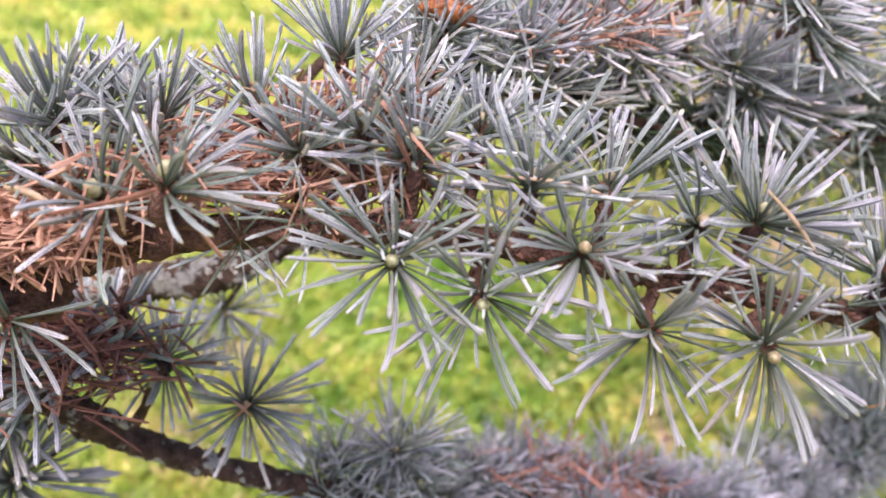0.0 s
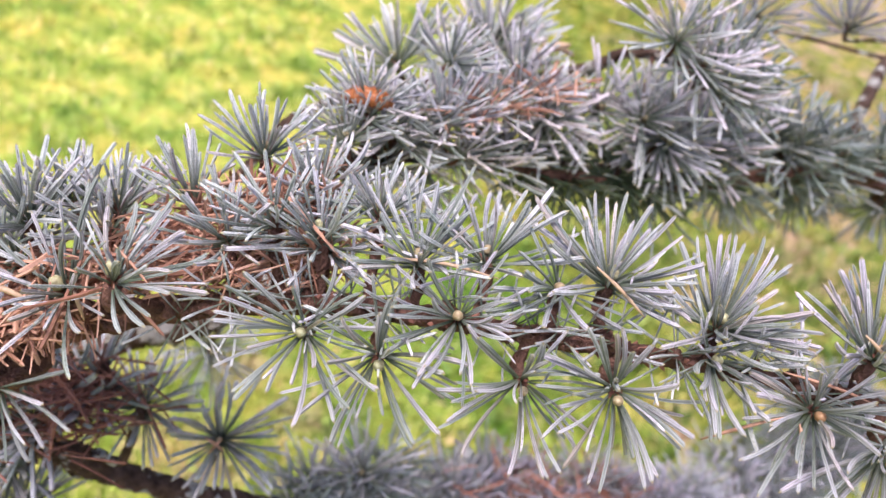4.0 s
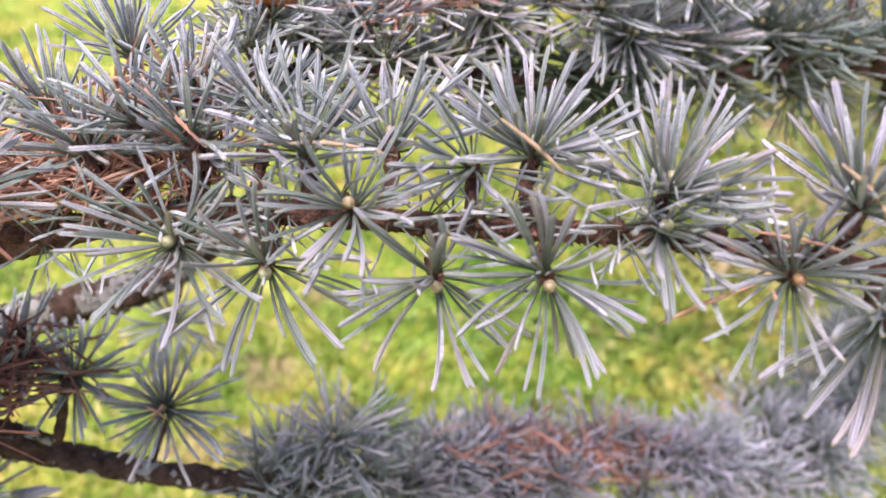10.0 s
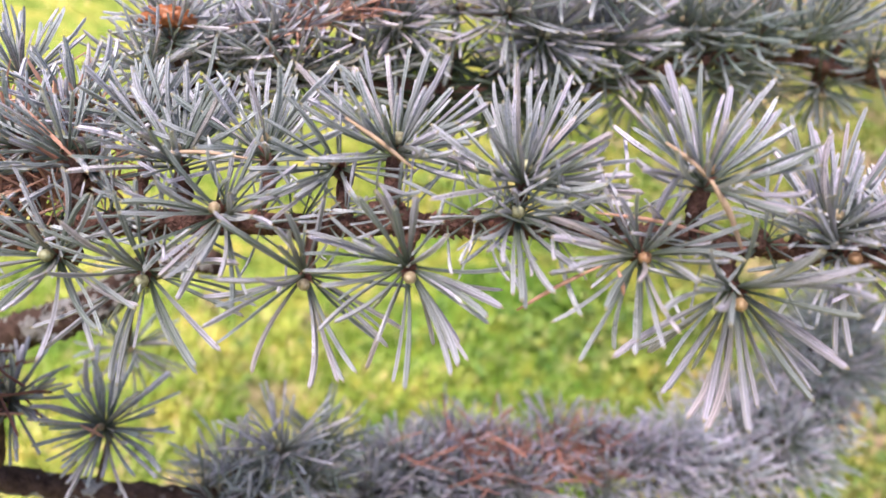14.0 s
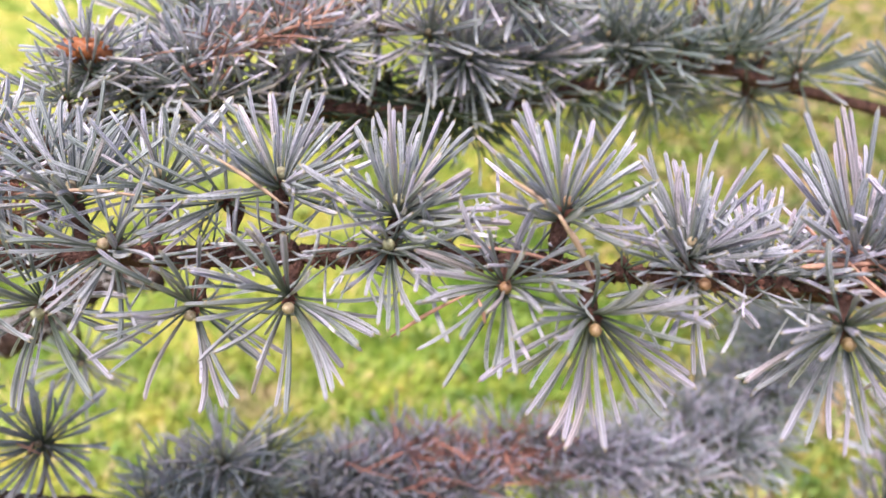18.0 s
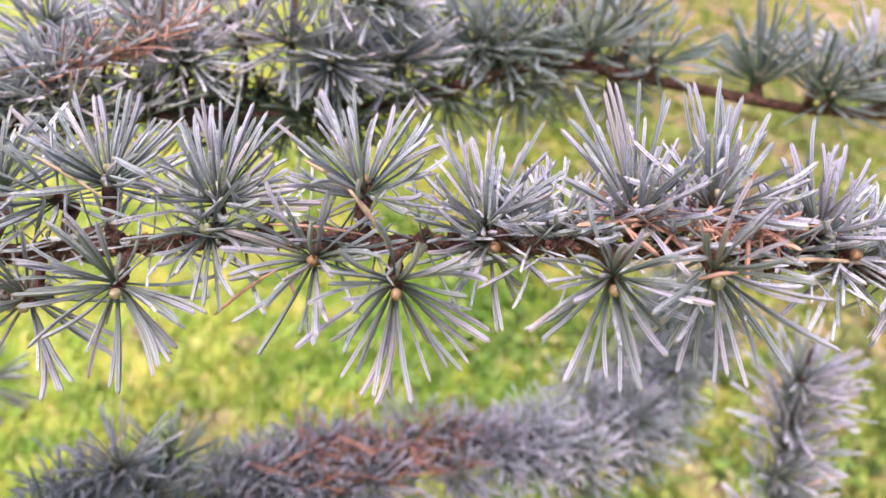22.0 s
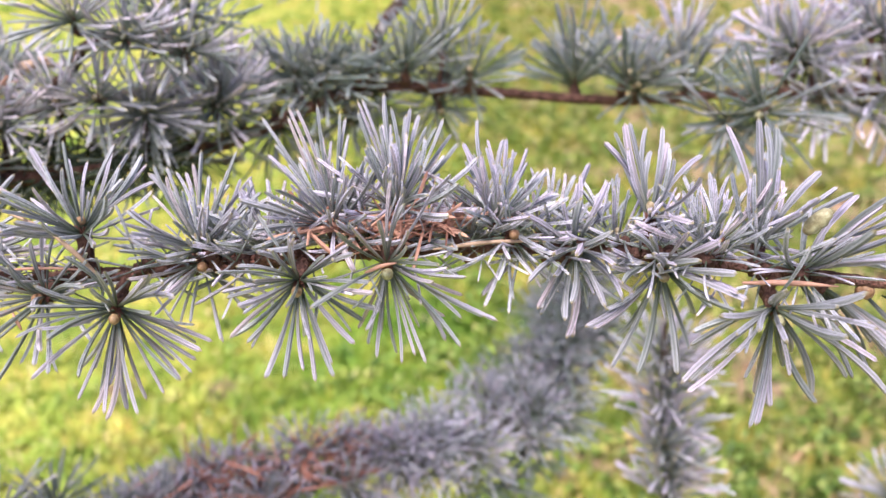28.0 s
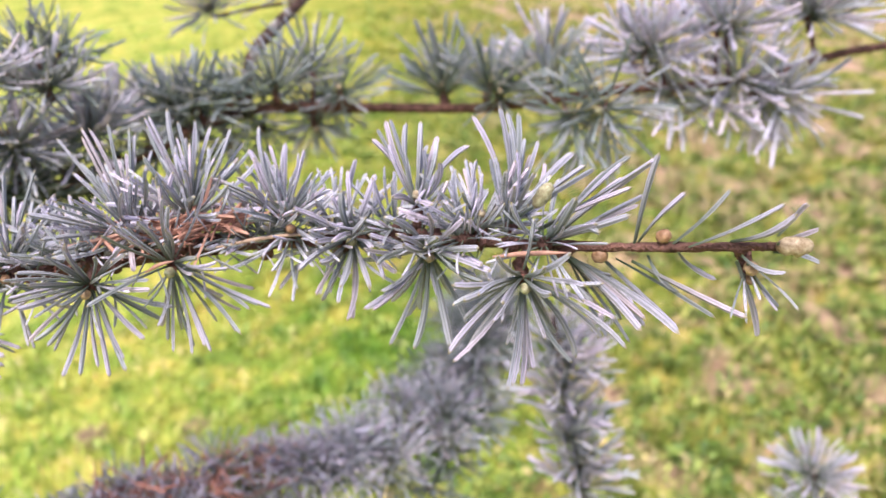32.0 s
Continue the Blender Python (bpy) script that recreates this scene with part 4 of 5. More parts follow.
rosette(front, (0.3241, 0.1049, 1.1498), (0.13, 0.19, 0.97), 7, 20.9, 4, 46, bud="none", wide=1.45, lean=(0.02, 0.05, 0.09), spread=[(112, 57, 28), (86, 64, 28), (78, 64, 27), (65, 60, 27), (72, 46, 24), (61, 30, 26), (57, 19, 25), (51, 30, 26), (47, 15, 24), (-91, 54, 24), (29, 24, 27), (16, 22, 25), (3, 25, 25), (-110, 45, 26)])
rosette(front, (0.3227, 0.0925, 1.1408), (-0.23, -0.95, -0.19), 9, 19.4, 45, 104, bud="green", wide=1.45, lean=(-0.05, -0.14, -0.26), spread=[(-156, 19, 24), (-144, 15, 25), (-135, 21, 26), (-177, -42, 26), (-172, -45, 27), (160, -59, 27), (-123, 19, 25), (-123, -55, 27), (-119, -55, 26), (-109, -68, 27), (-64, -86, 24), (-90, -77, 25), (-85, -72, 24), (19, -61, 25), (-52, -53, 24), (-22, -59, 27), (-99, 25, 27), (-100, 37, 24), (-81, 42, 25), (-129, 41, 26), (-75, 24, 24), (24, -51, 25), (-22, -40, 26), (-44, -25, 29), (-36, -17, 24)])
rosette(front, (0.3317, 0.0974, 1.1471), (0.81, -0.2, 0.55), 9, 20.8, 45, 104, bud="none", wide=1.45, spread=[(-11, 50, 28), (18, 23, 26), (-19, 43, 32), (-11, 26, 25), (4, 12, 25), (19, -5, 26), (-98, 50, 26), (-85, 36, 24), (21, -6, 24), (-85, 31, 24), (32, 23, 26), (25, 12, 24)])
rosette(front, (0.3349, 0.0925, 1.1444), (0.71, -0.66, -0.24), 1, 20.1, 4, 42, bud="none", wide=1.45, spread=[(-70, -20, 25), (-58, -22, 23), (-57, -17, 31), (34, -42, 25), (-8, -45, 22), (27, -49, 24), (-18, -53, 23), (5, -39, 25), (18, -59, 23)])
rosette(front, (0.3629, 0.0644, 1.1522), (-0.07, -0.75, -0.66), 7, 15.0, 5, 50, bud="tan", wide=1.06)
rosette(front, (0.0421, 0.1758, 1.122), (-0.17, 0.32, 0.93), 34, 21.0, 8, 97, lean=(-0.03, 0.06, 0.07))
rosette(front, (0.0529, 0.1729, 1.1227), (-0.28, 0.28, 0.92), 34, 21.0, 8, 97, lean=(-0.03, 0.06, 0.07))
rosette(front, (0.002, 0.1847, 1.0995), (-0.41, 0.39, 0.83), 34, 21.0, 8, 97, lean=(-0.03, 0.06, 0.07))
rosette(front, (-0.0173, 0.1792, 1.0895), (-0.56, 0.21, 0.8), 34, 21.0, 8, 97, lean=(-0.03, 0.06, 0.07))
rosette(front, (0.2402, 0.1389, 1.1405), (0.11, 0.41, 0.91), 36, 21.0, 10, 97, wide=1.06)
rosette(front, (0.265, 0.1352, 1.1397), (0.11, 0.41, 0.91), 36, 20.9, 10, 97, wide=1.06)
rosette(front, (0.2828, 0.1316, 1.1403), (-0.18, 0.45, 0.87), 36, 20.9, 10, 97, wide=1.06)
rosette(front, (0.2985, 0.1229, 1.1421), (0.19, 0.37, 0.91), 36, 20.8, 10, 97, wide=1.06)
rosette(front, (0.3183, 0.1113, 1.1469), (0.19, 0.37, 0.91), 36, 20.8, 10, 97, wide=1.06)
rosette(front, (0.2167, 0.1433, 1.1379), (-0.27, 0.46, 0.85), 36, 21.1, 10, 97, wide=1.06)
rosette(front, (0.2145, 0.1439, 1.1368), (-0.31, 0.48, 0.82), 36, 21.1, 10, 97, wide=1.06)
rosette(front, (0.3153, 0.112, 1.1439), (-0.12, 0.42, 0.9), 36, 20.8, 10, 97, wide=1.06)

# small half-grown tufts that sit close on the twig between the large whorls
along = LINES[front]
for i in range(100, len(along) - 34, 4):
    for _ in range(1 if i % 8 else 2):
        out = Vector((random.uniform(-0.9, 0.9), random.uniform(-0.9, 0.55), random.uniform(-0.1, 1.0))).normalized()
        rosette(front, along[i] + out * random.uniform(0.0032, 0.0055), out, random.randrange(5, 9), random.uniform(13, 18), 38, 92, bud="none", wide=0.95)

# single needles of the young long shoot towards its tip
lone(front, (0.3461, 0.0831, 1.1503), (0.3456, 0.0768, 1.1768), 1.25)
lone(front, (0.3467, 0.0823, 1.1521), (0.3529, 0.076, 1.1667), 1.25)
lone(front, (0.3509, 0.0767, 1.1529), (0.3585, 0.0686, 1.1701), 1.25)
lone(front, (0.3529, 0.072, 1.1552), (0.3631, 0.0575, 1.1713), 1.25)
lone(front, (0.3592, 0.0666, 1.1584), (0.3627, 0.054, 1.1706), 1.25)
lone(front, (0.3646, 0.0595, 1.1626), (0.3653, 0.0546, 1.1717), 1.25)
lone(front, (0.3635, 0.0579, 1.1617), (0.3767, 0.0618, 1.1608), 1.25)
lone(front, (0.3645, 0.0596, 1.1587), (0.3761, 0.0588, 1.1544), 1.25)
lone(front, (0.3415, 0.0902, 1.1449), (0.3558, 0.0751, 1.1301), 1.25)
lone(front, (0.344, 0.0869, 1.1455), (0.3596, 0.0671, 1.138), 1.25)
lone(front, (0.3461, 0.0832, 1.1465), (0.36, 0.0576, 1.1443), 1.25)
lone(front, (0.3592, 0.0637, 1.1553), (0.3674, 0.0618, 1.1347), 1.25)
lone(front, (0.3605, 0.0619, 1.1554), (0.3711, 0.0618, 1.1422), 1.25)
lone(front, (0.3596, 0.0631, 1.1569), (0.3645, 0.0556, 1.1563), 1.25)
lone(front, (0.3248, 0.1015, 1.1454), (0.3443, 0.0826, 1.1594), 1.25)
lone(front, (0.3266, 0.0994, 1.1478), (0.346, 0.0803, 1.1729), 1.25)
lone(front, (0.3287, 0.0982, 1.1504), (0.344, 0.0829, 1.1662), 1.25)
lone(front, (0.3303, 0.0953, 1.1501), (0.3424, 0.0851, 1.1717), 1.25)
lone(front, (0.3338, 0.0952, 1.145), (0.3481, 0.0825, 1.1224), 1.25)
lone(front, (0.332, 0.0973, 1.1426), (0.3428, 0.0845, 1.1238), 1.25)
lone(front, (0.3342, 0.093, 1.1446), (0.3511, 0.0814, 1.1276), 1.25)
lone(front, (0.3368, 0.0944, 1.1409), (0.3493, 0.0808, 1.1317), 1.25)
lone(front, (0.3486, 0.0808, 1.1489), (0.3535, 0.0753, 1.1423), 1.25)
lone(front, (0.3517, 0.0737, 1.1531), (0.3593, 0.0705, 1.1471), 1.25)

behind = bough((0.0277, 0.2205, 1.0906), "blue-grey cedar branch behind, dense with needle whorls", True, NEEDLES, BARK)
limb("stem", behind, [(-0.0671, 0.1792, 1.0186), (-0.0385, 0.1932, 1.0315), *[(0.0276, 0.2206, 1.0907), (0.0827, 0.2532, 1.1061), (0.139, 0.272, 1.1005), (0.195, 0.297, 1.0970), (0.2649, 0.3159, 1.1121), (0.3286, 0.317, 1.1068), (0.3877, 0.3022, 1.105), (0.4494, 0.2826, 1.1133), (0.5147, 0.2725, 1.1144), (0.5794, 0.2681, 1.1247), (0.6455, 0.268, 1.1222)]], [0.0026, 0.0026, 0.0028, 0.003, 0.0028, 0.0024, 0.0024, 0.0022, 0.0021, 0.0019], BARK, "grey-brown twig", 0.35)
limb("side_stem", behind, [(0.1175, 0.3252, 1.1068), (0.143, 0.31, 1.13), (0.15, 0.305, 1.14), (0.166, 0.3, 1.145), (0.182, 0.3, 1.143), (0.2, 0.303, 1.136)], [0.0024, 0.0022, 0.002, 0.0016, 0.0012], BARK_DARK, "dark side twig", 0.4, 12, 8)
rosette(behind, (0.0588, 0.2395, 1.1265), (-0.11, 0.16, 0.98), 45, 19.2, 10, 90, size=0.77, wide=1.02)
rosette(behind, (0.073, 0.246, 1.1141), (-0.01, -0, 1), 45, 19.8, 10, 95, size=0.79, wide=1.02)
rosette(behind, (0.0552, 0.2287, 1.1169), (-0.32, 0.28, 0.91), 42, 19.1, 10, 90, size=0.76, wide=1.02)
rosette(behind, (0.0857, 0.2537, 1.1224), (-0.22, 0.08, 0.97), 57, 20.4, 10, 95, bud="green", size=0.82, wide=1.02)
rosette(behind, (0.1093, 0.2662, 1.1296), (0.11, -0.09, 0.99), 54, 21.7, 10, 98, size=0.87, wide=1.02)
rosette(behind, (0.1231, 0.2712, 1.1233), (0.1, -0.26, 0.96), 45, 22.7, 10, 98, size=0.91, wide=1.02)
rosette(behind, (0.1415, 0.2798, 1.1267), (0.05, -0.67, 0.74), 45, 24.0, 20, 98, size=0.96, wide=1.02)
rosette(behind, (0.1711, 0.2845, 1.1193), (-0.07, -0.6, 0.8), 33, 21.4, 20, 100, size=1.04, wide=1.02, spread=[(-141, -16, 25), (-137, -6, 23), (-111, -23, 24), (-100, -16, 25), (-91, -9, 25), (-70, 0, 25), (-37, -18, 23), (-28, -5, 25), (-24, 10, 26), (-8, 18, 25), (9, 32, 24), (33, 37, 23), (61, 29, 23), (83, 24, 23), (97, 13, 23), (-150, 44, 22), (-140, 28, 22), (-135, 14, 24), (-72, -16, 23), (-57, 10, 25)])
rosette(behind, (0.1999, 0.3028, 1.1171), (-0.13, 0.01, 0.99), 51, 27.9, 10, 98, size=1.11, wide=1.02)
rosette(behind, (0.4755, 0.273, 1.1112), (-0.13, -0.96, 0.24), 22, 28.7, 25, 98, size=1.4, wide=1.02, spread=[(-87, -56, 30), (-43, -32, 31), (9, -47, 32), (-133, -23, 30), (-143, -12, 28), (-24, -17, 31), (-162, 21, 29), (160, 31, 32), (-149, 62, 28), (-116, 53, 31), (-83, 48, 29), (7, -27, 32), (-119, -25, 28)])
rosette(behind, (0.4655, 0.2867, 1.1328), (-0.06, -0.14, 0.99), 54, 35.0, 10, 95, size=1.4, wide=1.02)
rosette(behind, (0.5066, 0.2799, 1.1396), (-0.03, -0.18, 0.98), 51, 35.0, 10, 95, size=1.4, wide=1.02)
rosette(behind, (0.5105, 0.2695, 1.1162), (-0.21, -0.78, 0.59), 48, 35.0, 20, 98, size=1.4, wide=1.02)
rosette(behind, (0.5332, 0.2632, 1.1061), (0.07, -1, -0.04), 43, 28.7, 10, 95, size=1.4, wide=1.02, spread=[(-129, -24, 51), (-15, 3, 46), (6, 14, 49), (-138, -30, 45), (-136, -9, 46), (-17, -15, 46), (2, -40, 46), (-124, 40, 49), (17, 3, 51)])
rosette(behind, (0.5496, 0.2736, 1.147), (0.17, -0.31, 0.94), 48, 35.0, 10, 98, size=1.4, wide=1.02)
rosette(behind, (0.0705, 0.2516, 1.1102), (-0.05, -0.06, 1), 45, 19.8, 10, 95, size=0.79, wide=1.02)
rosette(behind, (0.0536, 0.2434, 1.1135), (-0.56, 0.25, 0.79), 42, 19.1, 10, 90, size=0.76, wide=1.02)
rosette(behind, (0.0828, 0.2655, 1.134), (0.45, 0.55, 0.71), 57, 20.4, 10, 95, size=0.82, wide=1.02)
rosette(behind, (0.1078, 0.2804, 1.1316), (0.01, 0.72, 0.7), 54, 21.7, 10, 98, size=0.87, wide=1.02)
rosette(behind, (0.1206, 0.2675, 1.1232), (0.2, -0.66, 0.73), 45, 22.7, 10, 98, size=0.91, wide=1.02)
rosette(behind, (0.1705, 0.2966, 1.1158), (0.6, -0.61, 0.52), 63, 26.1, 20, 100, size=1.04, wide=1.02)
rosette(behind, (0.1976, 0.2993, 1.1156), (-0.02, -0.55, 0.83), 51, 27.9, 10, 98, size=1.11, wide=1.02)
rosette(behind, (0.4276, 0.3213, 1.1225), (0.05, 0.25, 0.97), 42, 35.0, 8, 90, size=1.4, wide=1.02)
rosette(behind, (0.4746, 0.2855, 1.1236), (-0.52, -0.85, -0.09), 42, 35.0, 25, 98, size=1.4, wide=1.02)
rosette(behind, (0.4695, 0.3042, 1.1233), (0.16, 0.1, 0.98), 54, 35.0, 10, 95, size=1.4, wide=1.02)
rosette(behind, (0.5002, 0.2847, 1.141), (-0.26, 0.49, 0.83), 51, 35.0, 10, 95, size=1.4, wide=1.02)
rosette(behind, (0.5008, 0.2736, 1.106), (-0.34, -0.17, 0.92), 48, 35.0, 20, 98, size=1.4, wide=1.02)
rosette(behind, (0.5264, 0.272, 1.105), (0.64, -0.76, -0.07), 57, 35.0, 10, 95, size=1.4, wide=1.02)
rosette(behind, (0.5514, 0.2758, 1.1427), (-0.06, -0.01, 1), 48, 35.0, 10, 98, size=1.4, wide=1.02)
rosette(behind, (0.0694, 0.2419, 1.1036), (-0.36, -0.91, 0.22), 45, 19.7, 15, 98, size=0.79, wide=1.02)
rosette(behind, (0.0811, 0.2489, 1.104), (-0.01, -0.99, 0.16), 45, 20.2, 15, 98, size=0.81, wide=1.02)
rosette(behind, (0.0923, 0.2541, 1.1053), (-0.15, -0.91, 0.38), 45, 20.7, 15, 98, size=0.83, wide=1.02)
rosette(behind, (0.0609, 0.2367, 1.1018), (-0.27, -0.64, 0.72), 45, 19.3, 15, 98, size=0.77, wide=1.02)
rosette(behind, (0.0598, 0.2361, 1.1226), (-0.13, 0.01, 0.99), 45, 19.3, 15, 98, size=0.77, wide=1.02)
rosette(behind, (0.0985, 0.2563, 1.1267), (-0.01, -0, 1), 45, 20.9, 15, 98, size=0.84, wide=1.02)
rosette(behind, (0.0856, 0.2517, 1.122), (-0.22, 0.17, 0.96), 45, 20.4, 15, 98, size=0.82, wide=1.02)
rosette(behind, (0.1545, 0.2755, 1.1596), (-0.06, -0.23, 0.97), 45, 24.9, 15, 98, wide=1.02)
rosette(behind, (0.1698, 0.281, 1.1516), (0.01, -0.4, 0.92), 45, 26.0, 15, 98, size=1.04, wide=1.02)
rosette(behind, (0.1571, 0.2765, 1.1289), (-0.2, -0.77, 0.61), 45, 25.1, 15, 98, wide=1.02)
rosette(behind, (0.1725, 0.2822, 1.1205), (-0.1, -0.85, 0.52), 45, 26.2, 15, 98, size=1.05, wide=1.02)
rosette(behind, (0.1894, 0.2899, 1.1429), (-0.06, -0.23, 0.97), 45, 27.2, 15, 98, size=1.09, wide=1.02)
tufts(behind, 0.058, 0.125, 17, 20, 24, 0.015, 0.007)
LOOKS[behind] = (True, NEEDLES_MIDDLE, BARK)
tufts(behind, 0.165, 0.275, 20, 20, 25, 0.013, 0.008)
rosette(behind, (0.2333, 0.3181, 1.119), (-0.12, -0.12, 0.99), 60, 30.0, 10, 98, size=1.2, wide=1.02)
rosette(behind, (0.245, 0.3133, 1.1211), (-0.04, -0.33, 0.94), 57, 30.7, 10, 100, size=1.23, wide=1.02)
rosette(behind, (0.2824, 0.3137, 1.1234), (-0.1, 0.21, 0.97), 48, 32.2, 8, 95, size=1.29, wide=1.02)
rosette(behind, (0.314, 0.3142, 1.1167), (-0.1, 0.21, 0.97), 25, 27.3, 8, 95, size=1.33, wide=1.02, spread=[(50, 67, 28), (27, 57, 28), (77, 48, 26), (27, 37, 28), (-24, 34, 30), (-13, 19, 29), (101, 22, 26), (126, 34, 27), (-34, 15, 28), (-135, 26, 27), (-121, 12, 30), (-74, -2, 29), (-92, -24, 29)])
rosette(behind, (0.3681, 0.3178, 1.1138), (0.03, 0.25, 0.97), 22, 28.7, 6, 76, size=1.4, wide=1.02, spread=[(158, 52, 36), (-167, 67, 39), (133, 76, 35), (-3, 78, 38), (-22, 70, 34), (-7, 58, 37), (-65, 37, 35), (-142, 25, 35), (-128, 76, 37), (48, 82, 37), (42, 24, 35), (97, 34, 36), (65, 26, 35)])
rosette(behind, (0.3903, 0.2941, 1.1128), (-0.12, -0.41, 0.91), 22, 28.7, 20, 98, size=1.4, wide=1.02, spread=[(89, 47, 32), (86, 69, 31), (50, 69, 32), (22, 61, 30), (11, 55, 33), (-135, 50, 30), (-132, 7, 31), (-96, -4, 29), (-85, 9, 32), (73, 33, 30), (50, 28, 29), (-65, 40, 31), (-141, 27, 32)])
rosette(behind, (0.417, 0.2954, 1.114), (-0, 0.12, 0.99), 42, 35.0, 8, 90, size=1.4, wide=1.02)
rosette(behind, (0.4062, 0.2428, 1.1175), (-0.1, -0.93, 0.35), 25, 28.7, 20, 98, size=1.4, wide=1.02, spread=[(-28, -6, 31), (-19, 15, 30), (-42, 41, 28), (-34, -22, 31), (-82, -25, 31), (-99, -16, 31), (-111, -20, 32), (-127, -8, 30), (-139, 10, 31), (-151, 21, 28), (-91, 38, 30), (4, -25, 29), (-63, -19, 31), (-121, 2, 29), (-141, 32, 29)])
rosette(behind, (0.2238, 0.3128, 1.0971), (0.08, -0.89, -0.45), 51, 29.4, 10, 100, size=1.17, wide=1.02)
rosette(behind, (0.2571, 0.3174, 1.0978), (0.08, -0.89, -0.45), 51, 23.0, 10, 100, size=1.25, wide=1.02)
rosette(behind, (0.3003, 0.318, 1.1011), (0.1, -0.84, -0.54), 51, 24.0, 10, 100, size=1.31, wide=1.02)
rosette(behind, (0.2353, 0.3342, 1.1019), (0.22, -0.79, 0.58), 60, 30.0, 10, 98, size=1.2, wide=1.02)
rosette(behind, (0.245, 0.3238, 1.1118), (0.06, -0.21, 0.98), 57, 30.7, 10, 100, size=1.23, wide=1.02)
rosette(behind, (0.301, 0.327, 1.1267), (-0.31, 0.78, 0.54), 48, 32.2, 8, 95, size=1.29, wide=1.02)
rosette(behind, (0.3048, 0.3317, 1.1045), (0.08, 0.27, 0.96), 45, 25.0, 8, 95, size=1.33, wide=1.02)
rosette(behind, (0.3666, 0.3137, 1.1117), (-0.08, 0.44, 0.89), 42, 35.0, 6, 76, size=1.4, wide=1.02)
rosette(behind, (0.3875, 0.3004, 1.1165), (0.27, -0.07, 0.96), 42, 35.0, 8, 80, size=1.4, wide=1.02)
rosette(behind, (0.4163, 0.2349, 1.1237), (-0.77, -0.64, 0.05), 48, 35.0, 20, 98, size=1.4, wide=1.02)
rosette(behind, (0.2744, 0.3327, 1.0969), (-0.23, -0.96, -0.13), 51, 23.0, 10, 100, size=1.25, wide=1.02)
rosette(behind, (0.3095, 0.3411, 1.1062), (-0.04, -0.96, -0.27), 51, 26.0, 10, 100, size=1.31, wide=1.02)

upper = bough((0.0291, 0.3008, 1.092), "pale blue cedar branch farther back over the grass", True, NEEDLES, BARK_DARK)
limb("stem", upper, [(-0.0701, 0.1832, 1.0133), (-0.0308, 0.2162, 1.0222), (0.0184, 0.2684, 1.0624), (0.0357, 0.3023, 1.0781), (0.0712, 0.311, 1.0997), (0.1175, 0.3252, 1.1068), (0.1596, 0.3354, 1.1089), (0.2384, 0.3532, 1.0988)], [0.002, 0.002, 0.002, 0.002, 0.002, 0.0018], BARK_DARK)
rosette(upper, (0.1026, 0.3198, 1.1202), (-0.39, 0.29, 0.88), 54, 30, 10, 98, size=1.2, wide=1.02)
rosette(upper, (0.0682, 0.3032, 1.1124), (-0.61, 0.23, 0.76), 54, 30, 10, 98, size=1.2, wide=1.02)
rosette(upper, (0.2035, 0.3474, 1.1101), (-0.05, -0.04, 1), 51, 30, 10, 98, size=1.2, wide=1.02)
rosette(upper, (0.1082, 0.3392, 1.1201), (-0.23, 0.71, 0.67), 54, 30, 10, 98, size=1.2, wide=1.02)
rosette(upper, (0.1988, 0.3542, 1.1084), (-0.07, -0.14, 0.99), 51, 30, 10, 98, size=1.2, wide=1.02)

# this twig's shade is painted into its dark needle colour
shaded = bough((0.1118, 0.2871, 1.0992), "cedar twig under the branch above, shade painted into its dark green needles", True, NEEDLES_SHADED, BARK_DARK)
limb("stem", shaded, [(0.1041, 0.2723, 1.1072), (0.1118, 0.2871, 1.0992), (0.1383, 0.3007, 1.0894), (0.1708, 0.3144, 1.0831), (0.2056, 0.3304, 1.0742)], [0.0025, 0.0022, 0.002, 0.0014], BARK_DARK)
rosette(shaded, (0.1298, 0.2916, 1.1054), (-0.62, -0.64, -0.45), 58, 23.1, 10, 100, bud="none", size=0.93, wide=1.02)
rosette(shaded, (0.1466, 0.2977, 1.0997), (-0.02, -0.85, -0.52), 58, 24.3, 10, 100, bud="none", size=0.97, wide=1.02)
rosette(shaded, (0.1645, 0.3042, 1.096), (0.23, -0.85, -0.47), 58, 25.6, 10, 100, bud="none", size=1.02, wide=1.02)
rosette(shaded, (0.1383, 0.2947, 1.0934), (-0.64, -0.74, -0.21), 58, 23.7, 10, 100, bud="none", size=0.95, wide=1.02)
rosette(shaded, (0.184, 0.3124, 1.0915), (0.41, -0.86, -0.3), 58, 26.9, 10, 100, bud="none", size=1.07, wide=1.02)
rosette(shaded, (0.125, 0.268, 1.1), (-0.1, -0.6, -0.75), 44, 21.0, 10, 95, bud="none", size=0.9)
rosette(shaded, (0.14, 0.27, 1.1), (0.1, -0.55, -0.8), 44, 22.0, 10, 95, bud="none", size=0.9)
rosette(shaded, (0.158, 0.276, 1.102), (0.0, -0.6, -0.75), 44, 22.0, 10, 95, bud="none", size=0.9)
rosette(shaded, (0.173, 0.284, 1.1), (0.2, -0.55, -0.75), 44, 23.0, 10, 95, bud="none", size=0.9)

